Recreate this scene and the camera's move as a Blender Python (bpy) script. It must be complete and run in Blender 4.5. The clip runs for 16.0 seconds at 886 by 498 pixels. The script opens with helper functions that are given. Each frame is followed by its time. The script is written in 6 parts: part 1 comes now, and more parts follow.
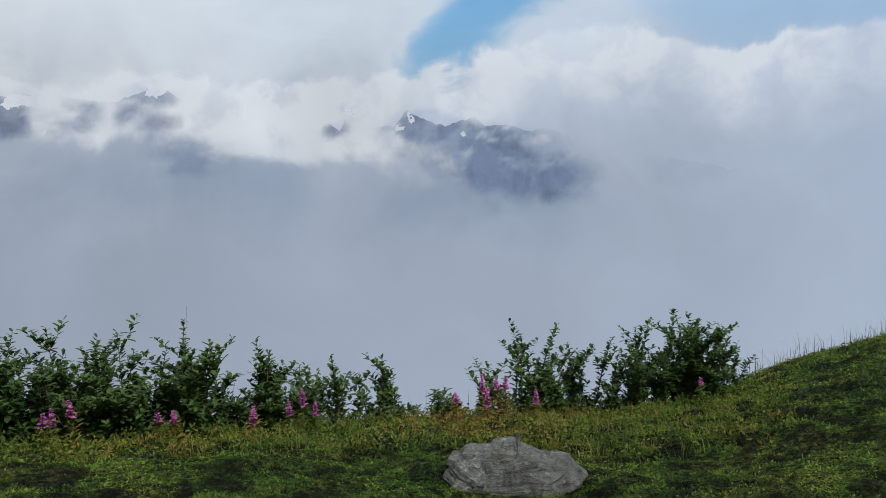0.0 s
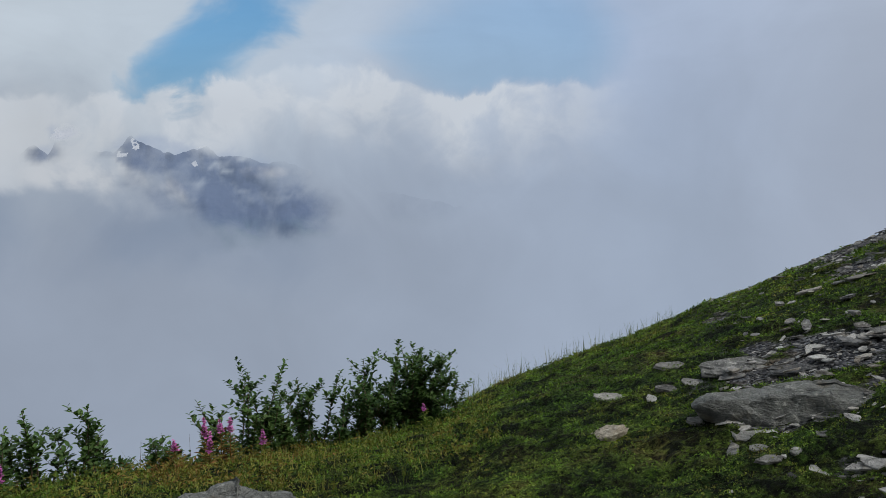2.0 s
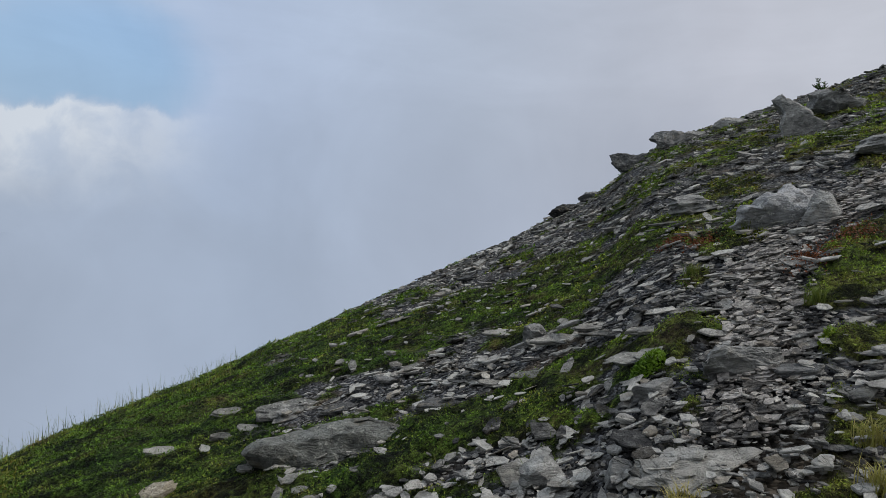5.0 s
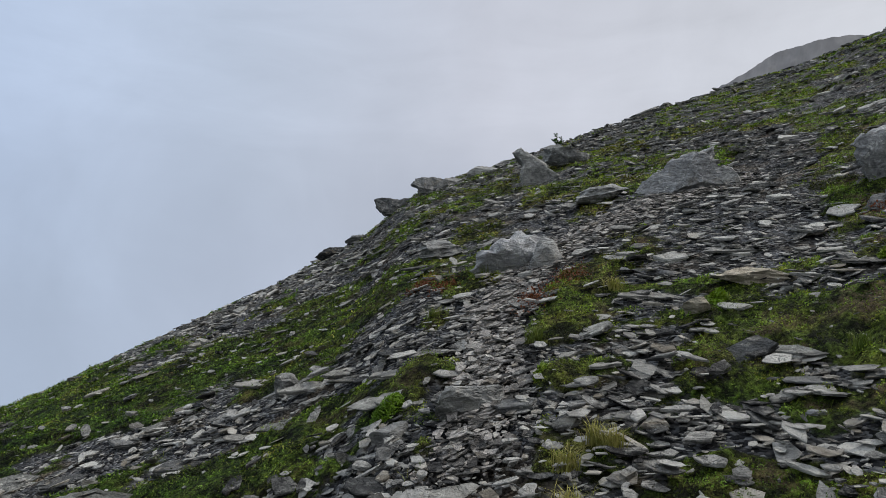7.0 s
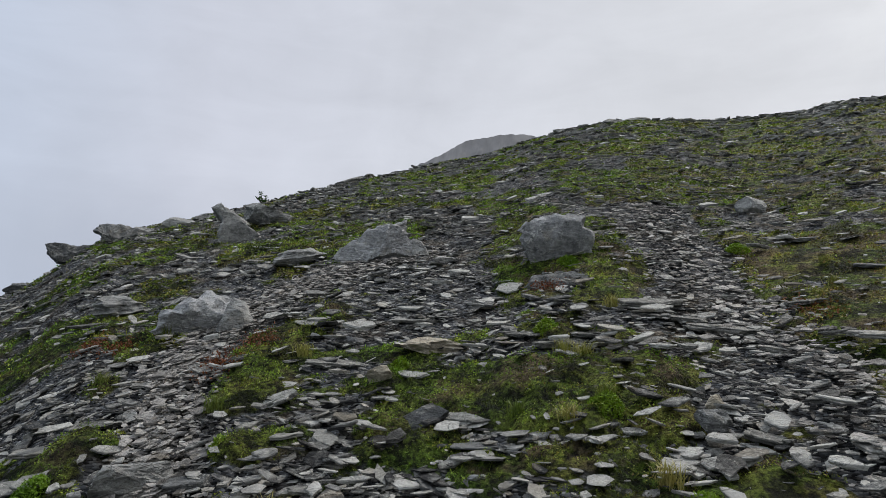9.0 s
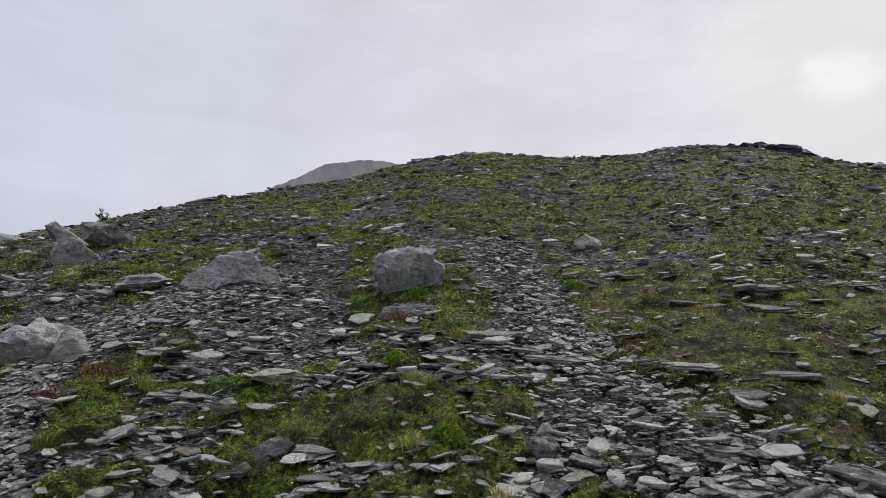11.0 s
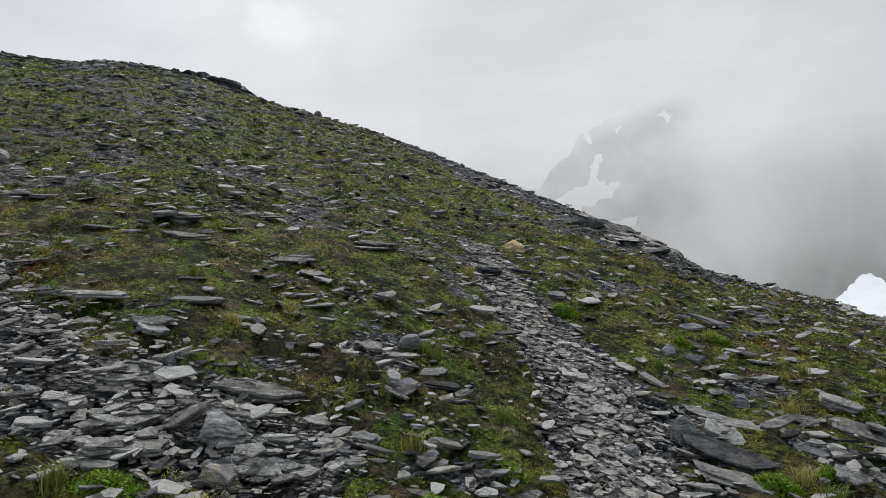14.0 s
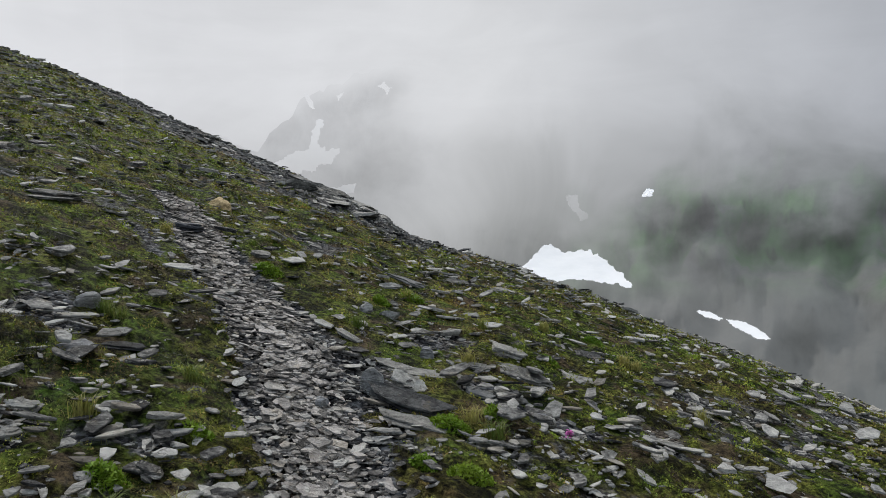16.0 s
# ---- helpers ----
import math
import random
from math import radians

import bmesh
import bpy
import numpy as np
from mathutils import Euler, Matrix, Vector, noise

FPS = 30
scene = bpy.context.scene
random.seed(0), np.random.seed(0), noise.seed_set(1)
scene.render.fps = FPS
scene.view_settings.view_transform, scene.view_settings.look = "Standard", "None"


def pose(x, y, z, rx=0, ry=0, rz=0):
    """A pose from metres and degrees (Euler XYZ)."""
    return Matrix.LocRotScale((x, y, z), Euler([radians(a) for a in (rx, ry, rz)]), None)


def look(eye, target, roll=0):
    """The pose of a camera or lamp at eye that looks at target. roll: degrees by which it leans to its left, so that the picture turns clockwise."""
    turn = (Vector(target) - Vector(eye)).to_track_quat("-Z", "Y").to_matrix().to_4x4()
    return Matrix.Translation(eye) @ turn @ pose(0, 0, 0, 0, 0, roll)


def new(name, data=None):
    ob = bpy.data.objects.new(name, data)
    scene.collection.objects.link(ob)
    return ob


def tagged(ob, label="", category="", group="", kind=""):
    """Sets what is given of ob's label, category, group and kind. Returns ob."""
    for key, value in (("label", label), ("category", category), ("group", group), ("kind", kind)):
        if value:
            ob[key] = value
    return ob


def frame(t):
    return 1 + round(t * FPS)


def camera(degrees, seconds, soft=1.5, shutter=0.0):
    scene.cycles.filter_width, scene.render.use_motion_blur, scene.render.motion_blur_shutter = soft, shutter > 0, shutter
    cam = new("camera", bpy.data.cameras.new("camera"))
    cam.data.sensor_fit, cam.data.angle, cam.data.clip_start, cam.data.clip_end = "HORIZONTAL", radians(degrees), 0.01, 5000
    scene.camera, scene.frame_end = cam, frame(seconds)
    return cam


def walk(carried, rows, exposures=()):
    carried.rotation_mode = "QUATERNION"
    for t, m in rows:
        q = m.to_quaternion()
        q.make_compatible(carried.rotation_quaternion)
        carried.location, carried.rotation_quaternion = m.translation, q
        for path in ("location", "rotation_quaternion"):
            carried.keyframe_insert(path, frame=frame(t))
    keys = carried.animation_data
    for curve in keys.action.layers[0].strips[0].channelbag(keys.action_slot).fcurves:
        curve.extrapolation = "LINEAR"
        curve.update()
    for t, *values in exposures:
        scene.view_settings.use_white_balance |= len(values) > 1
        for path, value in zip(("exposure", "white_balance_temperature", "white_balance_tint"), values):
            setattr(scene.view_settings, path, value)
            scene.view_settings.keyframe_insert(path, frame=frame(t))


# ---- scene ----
cam = camera(63.354, 16.0, 0.6)

# the walk: seconds, heading, pitch, roll, place
VIEW = [(0, 0.00, -5.02, -2.51, 0.000, -0.000, 1.600), (0.5, 4.67, -3.73, -1.92, -0.002, -0.013, 1.600), (1, 9.42, -3.20, -1.57, 0.019, -0.050, 1.604),
        (1.5, 15.73, -3.05, -1.17, 0.077, -0.045, 1.611), (2, 20.80, -3.05, -1.52, 0.092, -0.046, 1.607), (2.5, 24.47, -2.17, -1.37, 0.153, -0.033, 1.612),
        (3, 31.41, -1.42, -0.71, 0.202, -0.055, 1.610), (3.5, 40.84, -1.50, 0.08, 0.242, -0.042, 1.623), (3.7, 43.67, -1.49, 0.82, 0.248, -0.052, 1.616),
        (5.8, 60.12, 1.43, 0.50, 0.138, -0.163, 1.707), (6, 62.50, 1.85, 0.32, 0.145, -0.178, 1.710), (6.5, 67.66, 2.71, -0.51, 0.168, -0.216, 1.713),
        (7, 71.40, 3.46, -0.05, 0.231, -0.292, 1.715), (7.5, 76.29, 4.34, 0.96, 0.280, -0.336, 1.718), (8, 83.19, 5.92, 1.89, 0.281, -0.319, 1.731),
        (8.5, 88.95, 7.44, 1.95, 0.260, -0.320, 1.744), (9, 94.90, 8.45, 0.98, 0.278, -0.342, 1.748), (9.5, 100.24, 9.44, 0.32, 0.246, -0.350, 1.753),
        (9.7, 101.93, 9.77, 0.29, 0.255, -0.358, 1.757), (11.8, 108.43, 9.31, 0.30, 0.072, -0.333, 1.783), (12, 109.49, 8.58, -0.01, 0.078, -0.347, 1.778),
        (12.5, 116.74, 7.00, -0.61, 0.095, -0.419, 1.774), (13, 129.11, 5.43, -1.11, 0.121, -0.484, 1.767), (13.5, 140.43, 4.67, -1.65, 0.121, -0.489, 1.779),
        (14, 149.28, 4.13, -2.07, 0.099, -0.508, 1.786), (14.5, 154.03, 4.16, -1.64, 0.080, -0.494, 1.777), (15, 159.64, 3.68, -1.63, 0.066, -0.498, 1.771),
        (15.5, 166.09, 2.50, -1.08, 0.045, -0.493, 1.757), (16, 171.40, 0.65, -1.28, 0.002, -0.547, 1.740)]


def heading(az, el):
    a, e = radians(az), radians(el)
    return Vector((math.sin(a) * math.cos(e), math.cos(a) * math.cos(e), math.sin(e)))


PATH = [(t, look((x, y, z), Vector((x, y, z)) + heading(az, el), roll)) for t, az, el, roll, x, y, z in VIEW]
walk(cam, PATH, [(0, -0.2), (1.0, -0.25), (2.5, -0.42), (3.7, -0.38), (6.0, -0.13), (7.5, -0.02), (9.0, 0.03), (14.0, 0.06), (16.0, 0.03)])

# ---- sky, clouds and sun ----
SUN_AZ, SUN_EL = 136, 46
world = bpy.data.worlds.new("sky")
scene.world = world
world.use_nodes = True


class Nodes:
    """Short hand for building a node tree."""

    def __init__(self, tree):
        self.tree = tree

    def put(self, socket, value):
        if isinstance(value, bpy.types.NodeSocket):
            self.tree.links.new(value, socket)
        elif isinstance(value, (tuple, list)) and len(value) == 3 and socket.type == "RGBA":
            socket.default_value = (*value, 1)
        else:
            socket.default_value = value

    def node(self, kind, inputs=()):
        n = self.tree.nodes.new(kind)
        for k, v in dict(inputs).items():
            self.put(n.inputs[k], v)
        return n

    def vector(self, op, a, b=(0, 0, 0)):
        n = self.node("ShaderNodeVectorMath")
        n.operation = op
        self.put(n.inputs[0], a)
        self.put(n.inputs[1], b)
        return n.outputs[0]

    def attribute(self, name):
        n = self.node("ShaderNodeAttribute")
        n.attribute_name = name
        return n.outputs["Fac"]

    def group(self, tree, vector):
        n = self.node("ShaderNodeGroup")
        n.node_tree = tree
        self.put(n.inputs[0], vector)
        return n.outputs[0]

    def math(self, op, a, b=0.0, c=0.0, clamp=False):
        n = self.node("ShaderNodeMath")
        n.operation, n.use_clamp = op, clamp
        for socket, value in zip(n.inputs, (a, b, c)):
            self.put(socket, value)
        return n.outputs[0]

    def step(self, v, lo, hi):
        n = self.node("ShaderNodeMapRange", {"Value": v, "From Min": lo, "From Max": hi})
        n.interpolation_type = "SMOOTHSTEP"
        return n.outputs[0]

    def mix(self, f, a, b, blend="MIX"):
        n = self.node("ShaderNodeMix")
        n.data_type, n.blend_type = "RGBA", blend
        self.put(n.inputs[0], f)
        self.put(n.inputs[6], a)
        self.put(n.inputs[7], b)
        return n.outputs[2]

    def noise(self, vector, scale, detail=4, rough=0.55, warp=0.0):
        n = self.node("ShaderNodeTexNoise", {"Scale": scale, "Detail": detail, "Roughness": rough, "Distortion": warp})
        if vector is not None:
            self.put(n.inputs["Vector"], vector)
        return n.outputs["Fac"]

    def ramp(self, fac, stops):
        n = self.node("ShaderNodeValToRGB", {"Fac": fac})
        while len(n.color_ramp.elements) < len(stops):
            n.color_ramp.elements.new(0.5)
        for e, (p, c) in zip(n.color_ramp.elements, stops):
            e.position, e.color = p, (*c, 1) if isinstance(c, tuple) else (c, c, c, 1)
        return n.outputs[0]


def cloud_group():
    """The colour of the cloudy sky in a given direction, one set of nodes for the sky and for the drifting mist."""
    g = bpy.data.node_groups.new("cloud_colour", "ShaderNodeTree")
    g.interface.new_socket("Direction", in_out="INPUT", socket_type="NodeSocketVector")
    g.interface.new_socket("Color", in_out="OUTPUT", socket_type="NodeSocketColor")
    n = Nodes(g)
    d = n.node("NodeGroupInput").outputs[0]
    out = n.node("NodeGroupOutput")
    d = n.vector("NORMALIZE", d)
    xyz = n.node("ShaderNodeSeparateXYZ", {0: d}).outputs
    az = n.math("MULTIPLY", n.math("ARCTAN2", xyz[0], xyz[1]), 180 / math.pi)
    az = n.math("SUBTRACT", n.math("FLOORED_MODULO", n.math("ADD", az, 90), 360), 90)
    el = n.math("MULTIPLY", n.math("ARCSINE", xyz[2]), 180 / math.pi)
    soft = n.noise(d, 3.0, 4, 0.5, 0.6)
    puff = n.noise(d, 10.0, 7, 0.55, 0.5)
    wisp = n.noise(d, 5.0, 5, 0.55, 0.8)
    u = n.math("DIVIDE", n.math("ADD", az, 90), 360)

    def at(a):
        return (a + 90) / 360

    low = n.ramp(u, [(at(-40), (0.375, 0.435, 0.545)), (at(10), (0.43, 0.505, 0.635)), (at(40), (0.465, 0.555, 0.71)), (at(75), (0.545, 0.59, 0.705)),
                     (at(110), (0.60, 0.62, 0.68)), (at(150), (0.55, 0.56, 0.58)), (at(175), (0.335, 0.345, 0.345)), (at(205), (0.165, 0.18, 0.185))])
    high = n.ramp(u, [(at(-40), (0.70, 0.76, 0.82)), (at(0), (0.65, 0.75, 0.86)), (at(35), (0.49, 0.60, 0.80)), (at(55), (0.505, 0.58, 0.715)), (at(75), (0.58, 0.61, 0.70)),
                      (at(110), (0.65, 0.67, 0.72)), (at(140), (0.70, 0.71, 0.74)), (at(175), (0.61, 0.62, 0.64)), (at(205), (0.42, 0.44, 0.48))])
    rise = n.math("ADD", el, n.math("MULTIPLY", n.math("SUBTRACT", wisp, 0.5), 16))
    cloud = n.mix(n.step(rise, -4, 14), low, high)
    # the bank of cumulus with a bright crest, its top rolling from heading to heading
    top = n.math("ADD", 8.6, n.math("MULTIPLY", n.step(az, 0, 9), 2.6))
    top = n.math("SUBTRACT", top, n.math("MULTIPLY", n.step(az, 13, 24), 2.0))
    top = n.math("ADD", top, n.math("MULTIPLY", n.math("SUBTRACT", puff, 0.5), 6.5))
    under = n.math("SUBTRACT", top, el)
    near = n.math("MULTIPLY", n.step(az, -46, -34), n.math("SUBTRACT", 1, n.step(az, 23, 38)))
    crest = n.math("MULTIPLY", n.math("MULTIPLY", n.step(under, -0.3, 0.5), n.math("SUBTRACT", 1, n.step(under, 0.8, 7.5))), near)
    billow = n.noise(d, 15.0, 6, 0.55, 0.4)
    crest = n.math("MULTIPLY", crest, n.math("ADD", 0.45, n.step(billow, 0.35, 0.65)), clamp=True)
    cloud = n.mix(n.math("MULTIPLY", crest, 0.85), cloud, (0.80, 0.86, 0.94))
    # a white bank whose flat foot sinks towards the north, and its shade over the valley
    foot = n.math("ADD", n.math("MULTIPLY_ADD", az, -0.131, 0.95), n.math("MULTIPLY", n.math("SUBTRACT", puff, 0.5), 7.0))
    over = n.math("SUBTRACT", el, foot)
    west = n.math("SUBTRACT", 1, n.step(az, -5, 0))
    bank = n.math("MULTIPLY", n.math("MULTIPLY", n.step(over, -0.8, 1.0), n.math("SUBTRACT", 1, n.step(over, 3, 9))), west)
    bank = n.math("MULTIPLY", bank, n.math("ADD", 0.3, n.step(billow, 0.38, 0.62)), clamp=True)
    cloud = n.mix(n.math("MULTIPLY", bank, 0.6), cloud, (0.74, 0.79, 0.85))
    shade = n.math("MULTIPLY", n.math("MULTIPLY", n.step(over, 0.9, -0.9), n.step(over, -8, -1.2)), n.math("SUBTRACT", 1, n.step(az, 6, 18)))
    cloud = n.mix(n.math("MULTIPLY", n.math("MULTIPLY", shade, n.step(soft, 0.32, 0.62)), 0.5), cloud, (0.21, 0.29, 0.43))
    # open blue behind the bank, thinly veiled
    air = n.node("ShaderNodeTexSky")
    air.sky_type, air.sun_disc, air.sun_elevation, air.sun_rotation = "NISHITA", False, radians(SUN_EL), radians(SUN_AZ)
    blue = air.outputs[0]
    blue = n.mix(0.85, n.mix(1.0, blue, (0.05, 0.06, 0.07), "MULTIPLY"), n.mix(n.step(el, 8, 17), (0.30, 0.58, 0.86), (0.21, 0.50, 0.86)))
    gap_az = n.math("ADD", az, n.math("MULTIPLY", n.math("SUBTRACT", wisp, 0.5), 14))

    def window(a0, e0, wa, we, lean=0.0):
        a = n.math("SUBTRACT", gap_az, n.math("MULTIPLY_ADD", n.math("SUBTRACT", el, e0), lean, a0))
        a = n.math("POWER", n.math("ABSOLUTE", n.math("DIVIDE", a, wa)), 2)
        e = n.math("POWER", n.math("ABSOLUTE", n.math("DIVIDE", n.math("SUBTRACT", el, e0), we)), 2)
        return n.math("SUBTRACT", 1, n.step(n.math("ADD", a, e), 0.1, 1.4))

    gap = n.math("MAXIMUM", window(4.6, 13.2, 4.6, 6.6, 0.7), n.math("MULTIPLY", window(26.5, 12.5, 10.5, 6.0), 0.5))
    gap = n.math("MULTIPLY", gap, n.math("SUBTRACT", 1, n.step(under, -0.8, 0.5)))
    cloud = n.mix(gap, cloud, blue)
    # small white puffs before the mountains
    specks = n.math("MAXIMUM", n.math("MAXIMUM", window(0.1, 2.0, 1.7, 1.0), window(-5.5, 3.2, 3.2, 1.3)), n.math("MAXIMUM", window(-18.5, 5.6, 4.0, 1.6), window(8.0, 3.3, 1.6, 0.5)))
    cloud = n.mix(n.math("MULTIPLY", n.math("MULTIPLY", specks, n.step(billow, 0.36, 0.6)), 0.7), cloud, (0.80, 0.84, 0.90))
    # the sun behind the cloud
    glow = n.math("ADD", n.math("MULTIPLY", window(136.3, 21.5, 3.2, 1.9), 0.34), n.math("MULTIPLY", window(137, 23, 12, 6), 0.16))
    cloud = n.mix(glow, cloud, (0.96, 0.97, 0.98))
    streak = n.noise(n.node("ShaderNodeMapping", {"Vector": d, "Scale": (4, 4, 16)}).outputs[0], 1.2, 6, 0.6, 0.5)
    lump = n.math("ADD", 0.69, n.math("ADD", n.math("ADD", n.math("MULTIPLY", soft, 0.36), n.math("MULTIPLY", wisp, 0.12)), n.math("MULTIPLY", n.math("MULTIPLY", streak, n.step(el, 6, 14)), 0.2)))
    # an overcast sky grows brighter towards the zenith
    lump = n.math("MULTIPLY", lump, n.math("ADD", 1, n.math("MULTIPLY", n.step(el, 30, 75), 1.3)))
    cloud = n.mix(1.0, cloud, n.node("ShaderNodeCombineColor", {0: lump, 1: lump, 2: lump}).outputs[0], "MULTIPLY")
    n.put(out.inputs[0], cloud)
    return g


CLOUDS = cloud_group()
wn = Nodes(world.node_tree)
sky_dir = wn.node("ShaderNodeTexCoord").outputs["Generated"]
wn.put(world.node_tree.nodes["Background"].inputs["Color"], wn.group(CLOUDS, sky_dir))
world.node_tree.nodes["Background"].inputs["Strength"].default_value = 1.0
sun = new("sun", bpy.data.lights.new("sun", "SUN"))
sun.data.energy, sun.data.angle, sun.data.color = 3.4, radians(9), (1.0, 0.96, 0.9)
sun.matrix_world = look(heading(SUN_AZ, SUN_EL) * 60, (0, 0, 0))

# ---- the lie of the land ----
HUB = (0.1, -0.2)          # foot of the viewer
EYE_Z, EYE_H = 1.68, 1.66
# heading of the skyline, its rise in degrees, and how far off the brow is
BROW_NORTH = [(-60, -15.5, 6.8), (-33, -16.2, 6.8), (-20, -17.7, 7.2), (-10, -18.6, 7.5), (5, -19.0, 7.8), (14, -18.3, 8.6), (20, -16.6, 9.5), (24, -14.8, 10), (28, -13.4, 10.5),
        (31, -12.2, 11), (34.5, -10.9, 12), (38, -9.15, 13), (41.8, -7.3, 14), (47.9, -4.4, 16), (52.5, -2.4, 17), (56, -0.6, 18), (59.6, 1.1, 19), (63.7, 3.4, 20), (66.3, 4.8, 20), (67.2, 5.7, 20), (68.2, 7.2, 20.5), (70, 7.9, 20.5), (71.2, 8.8, 21), (73.7, 9.15, 21), (76.6, 10.2, 21.5), (79.9, 11.15, 22),
        (82, 11.85, 22.5), (88, 13.7, 27), (93, 14.85, 31), (99, 15.95, 36), (104.6, 17.7, 40)]
BROW_SOUTH = [(109, 18.15, 42), (112, 18.1, 44), (117, 17.6, 46), (122, 17.6, 46), (125.5, 18.0, 46), (131, 17.4, 42), (134, 16.5, 40), (137, 15.35, 36), (142, 14.3, 33), (146, 12.9, 30), (154.7, 9.2, 24),
        (162.7, 5.7, 19), (166.5, 4.0, 17), (169, 2.0, 15), (177.6, -0.8, 13), (189, -5.3, 12), (201, -10.1, 11), (220, -15, 10), (260, -19.5, 8), (300, -19.0, 7)]
BROW = BROW_NORTH + BROW_SOUTH
_az = np.arange(-60.0, 300.5, 0.5)
_kern = np.exp(-0.5 * (np.arange(-6, 7) / 2.2) ** 2)
_kern /= _kern.sum()


def smooth_table(values):
    t = np.interp(_az, [b[0] for b in BROW], values)
    return np.convolve(np.pad(t, 6, mode="edge"), _kern, mode="valid")


BROW_TAN = smooth_table([math.tan(math.radians(b[1])) for b in BROW])
BROW_R = smooth_table([b[2] for b in BROW])


def hash2(ix, iy, seed):
    h = (ix * 374761393 + iy * 668265263 + seed * 974634777) & 0xFFFFFFFF
    h = ((h ^ (h >> 13)) * 1274126177) & 0xFFFFFFFF
    return ((h ^ (h >> 16)) & 0xFFFF) / 65535.0


def value_noise(x, y, seed=0):
    """Smooth noise in -1..1 on a unit lattice."""
    x, y = np.asarray(x, float), np.asarray(y, float)
    ix, iy = np.floor(x).astype(np.int64), np.floor(y).astype(np.int64)
    fx, fy = x - ix, y - iy
    fx, fy = fx * fx * fx * (fx * (fx * 6 - 15) + 10), fy * fy * fy * (fy * (fy * 6 - 15) + 10)
    a, b = hash2(ix, iy, seed), hash2(ix + 1, iy, seed)
    c, d = hash2(ix, iy + 1, seed), hash2(ix + 1, iy + 1, seed)
    return 2 * ((a + (b - a) * fx) * (1 - fy) + (c + (d - c) * fx) * fy) - 1


def fbm(x, y, octaves=4, seed=0):
    total, amp = 0.0, 1.0
    for k in range(octaves):
        total = total + amp * value_noise(x * 2 ** k + 17.3 * k, y * 2 ** k - 9.1 * k, seed + k)
        amp *= 0.5
    return total / 1.9


def polar(x, y):
    dx, dy = np.asarray(x, float) - HUB[0], np.asarray(y, float) - HUB[1]
    return (np.degrees(np.arctan2(dx, dy)) + 60) % 360 - 60, np.hypot(dx, dy)


def height(x, y, rough=True):
    """Height of the hillside."""
    az, r = polar(x, y)
    s, rc = np.interp(az, _az, BROW_TAN), np.interp(az, _az, BROW_R)
    k = EYE_H / rc ** 2
    past = np.clip(r - rc, 0, None)
    fall = np.minimum(past, 60)
    z = EYE_Z - EYE_H + (s + 2 * EYE_H / rc) * r - k * np.minimum(r, rc) ** 2 - 2 * k * rc * past
    z = z - 4 * k * fall ** 2 - 0.45 * np.clip(past - 12, 0, None)
    z = np.maximum(z, -420 + 0.02 * r)
    if rough:
        grow = np.clip((r - 1.2) / 5, 0, 1)
        z = z + grow * (0.10 * fbm(x / 3.1, y / 3.1, 3, 5) + 0.045 * fbm(x / 0.8, y / 0.8, 3, 9)) + 0.0035 * np.clip(r - 8, 0, 40) * fbm(x / 1.6, y / 1.6, 3, 21)
    return z


def trail_gap(x, y, points, width):
    """How far inside a trail a place lies: 1 on its line, 0 past its edge."""
    best = np.zeros(np.shape(x))
    for (x0, y0, w0), (x1, y1, w1) in zip(points[:-1], points[1:]):
        lx, ly = x1 - x0, y1 - y0
        u = np.clip(((x - x0) * lx + (y - y0) * ly) / (lx * lx + ly * ly), 0, 1)
        d = np.hypot(x - x0 - u * lx, y - y0 - u * ly) / ((w0 + (w1 - w0) * u) * width)
        best = np.maximum(best, np.clip(1.4 - d, 0, 1))
    return best

# ---- materials ----
def material(name, rough=0.9):
    m = bpy.data.materials.new(name)
    m.use_nodes = True
    n = Nodes(m.node_tree)
    b = m.node_tree.nodes["Principled BSDF"]
    b.inputs["Roughness"].default_value = rough
    b.inputs["Specular IOR Level"].default_value = 0.1
    return m, n, b


def bump(n, b, h, strength, dist):
    n.put(b.inputs["Normal"], n.node("ShaderNodeBump", {"Height": h, "Strength": strength, "Distance": dist}).outputs[0])


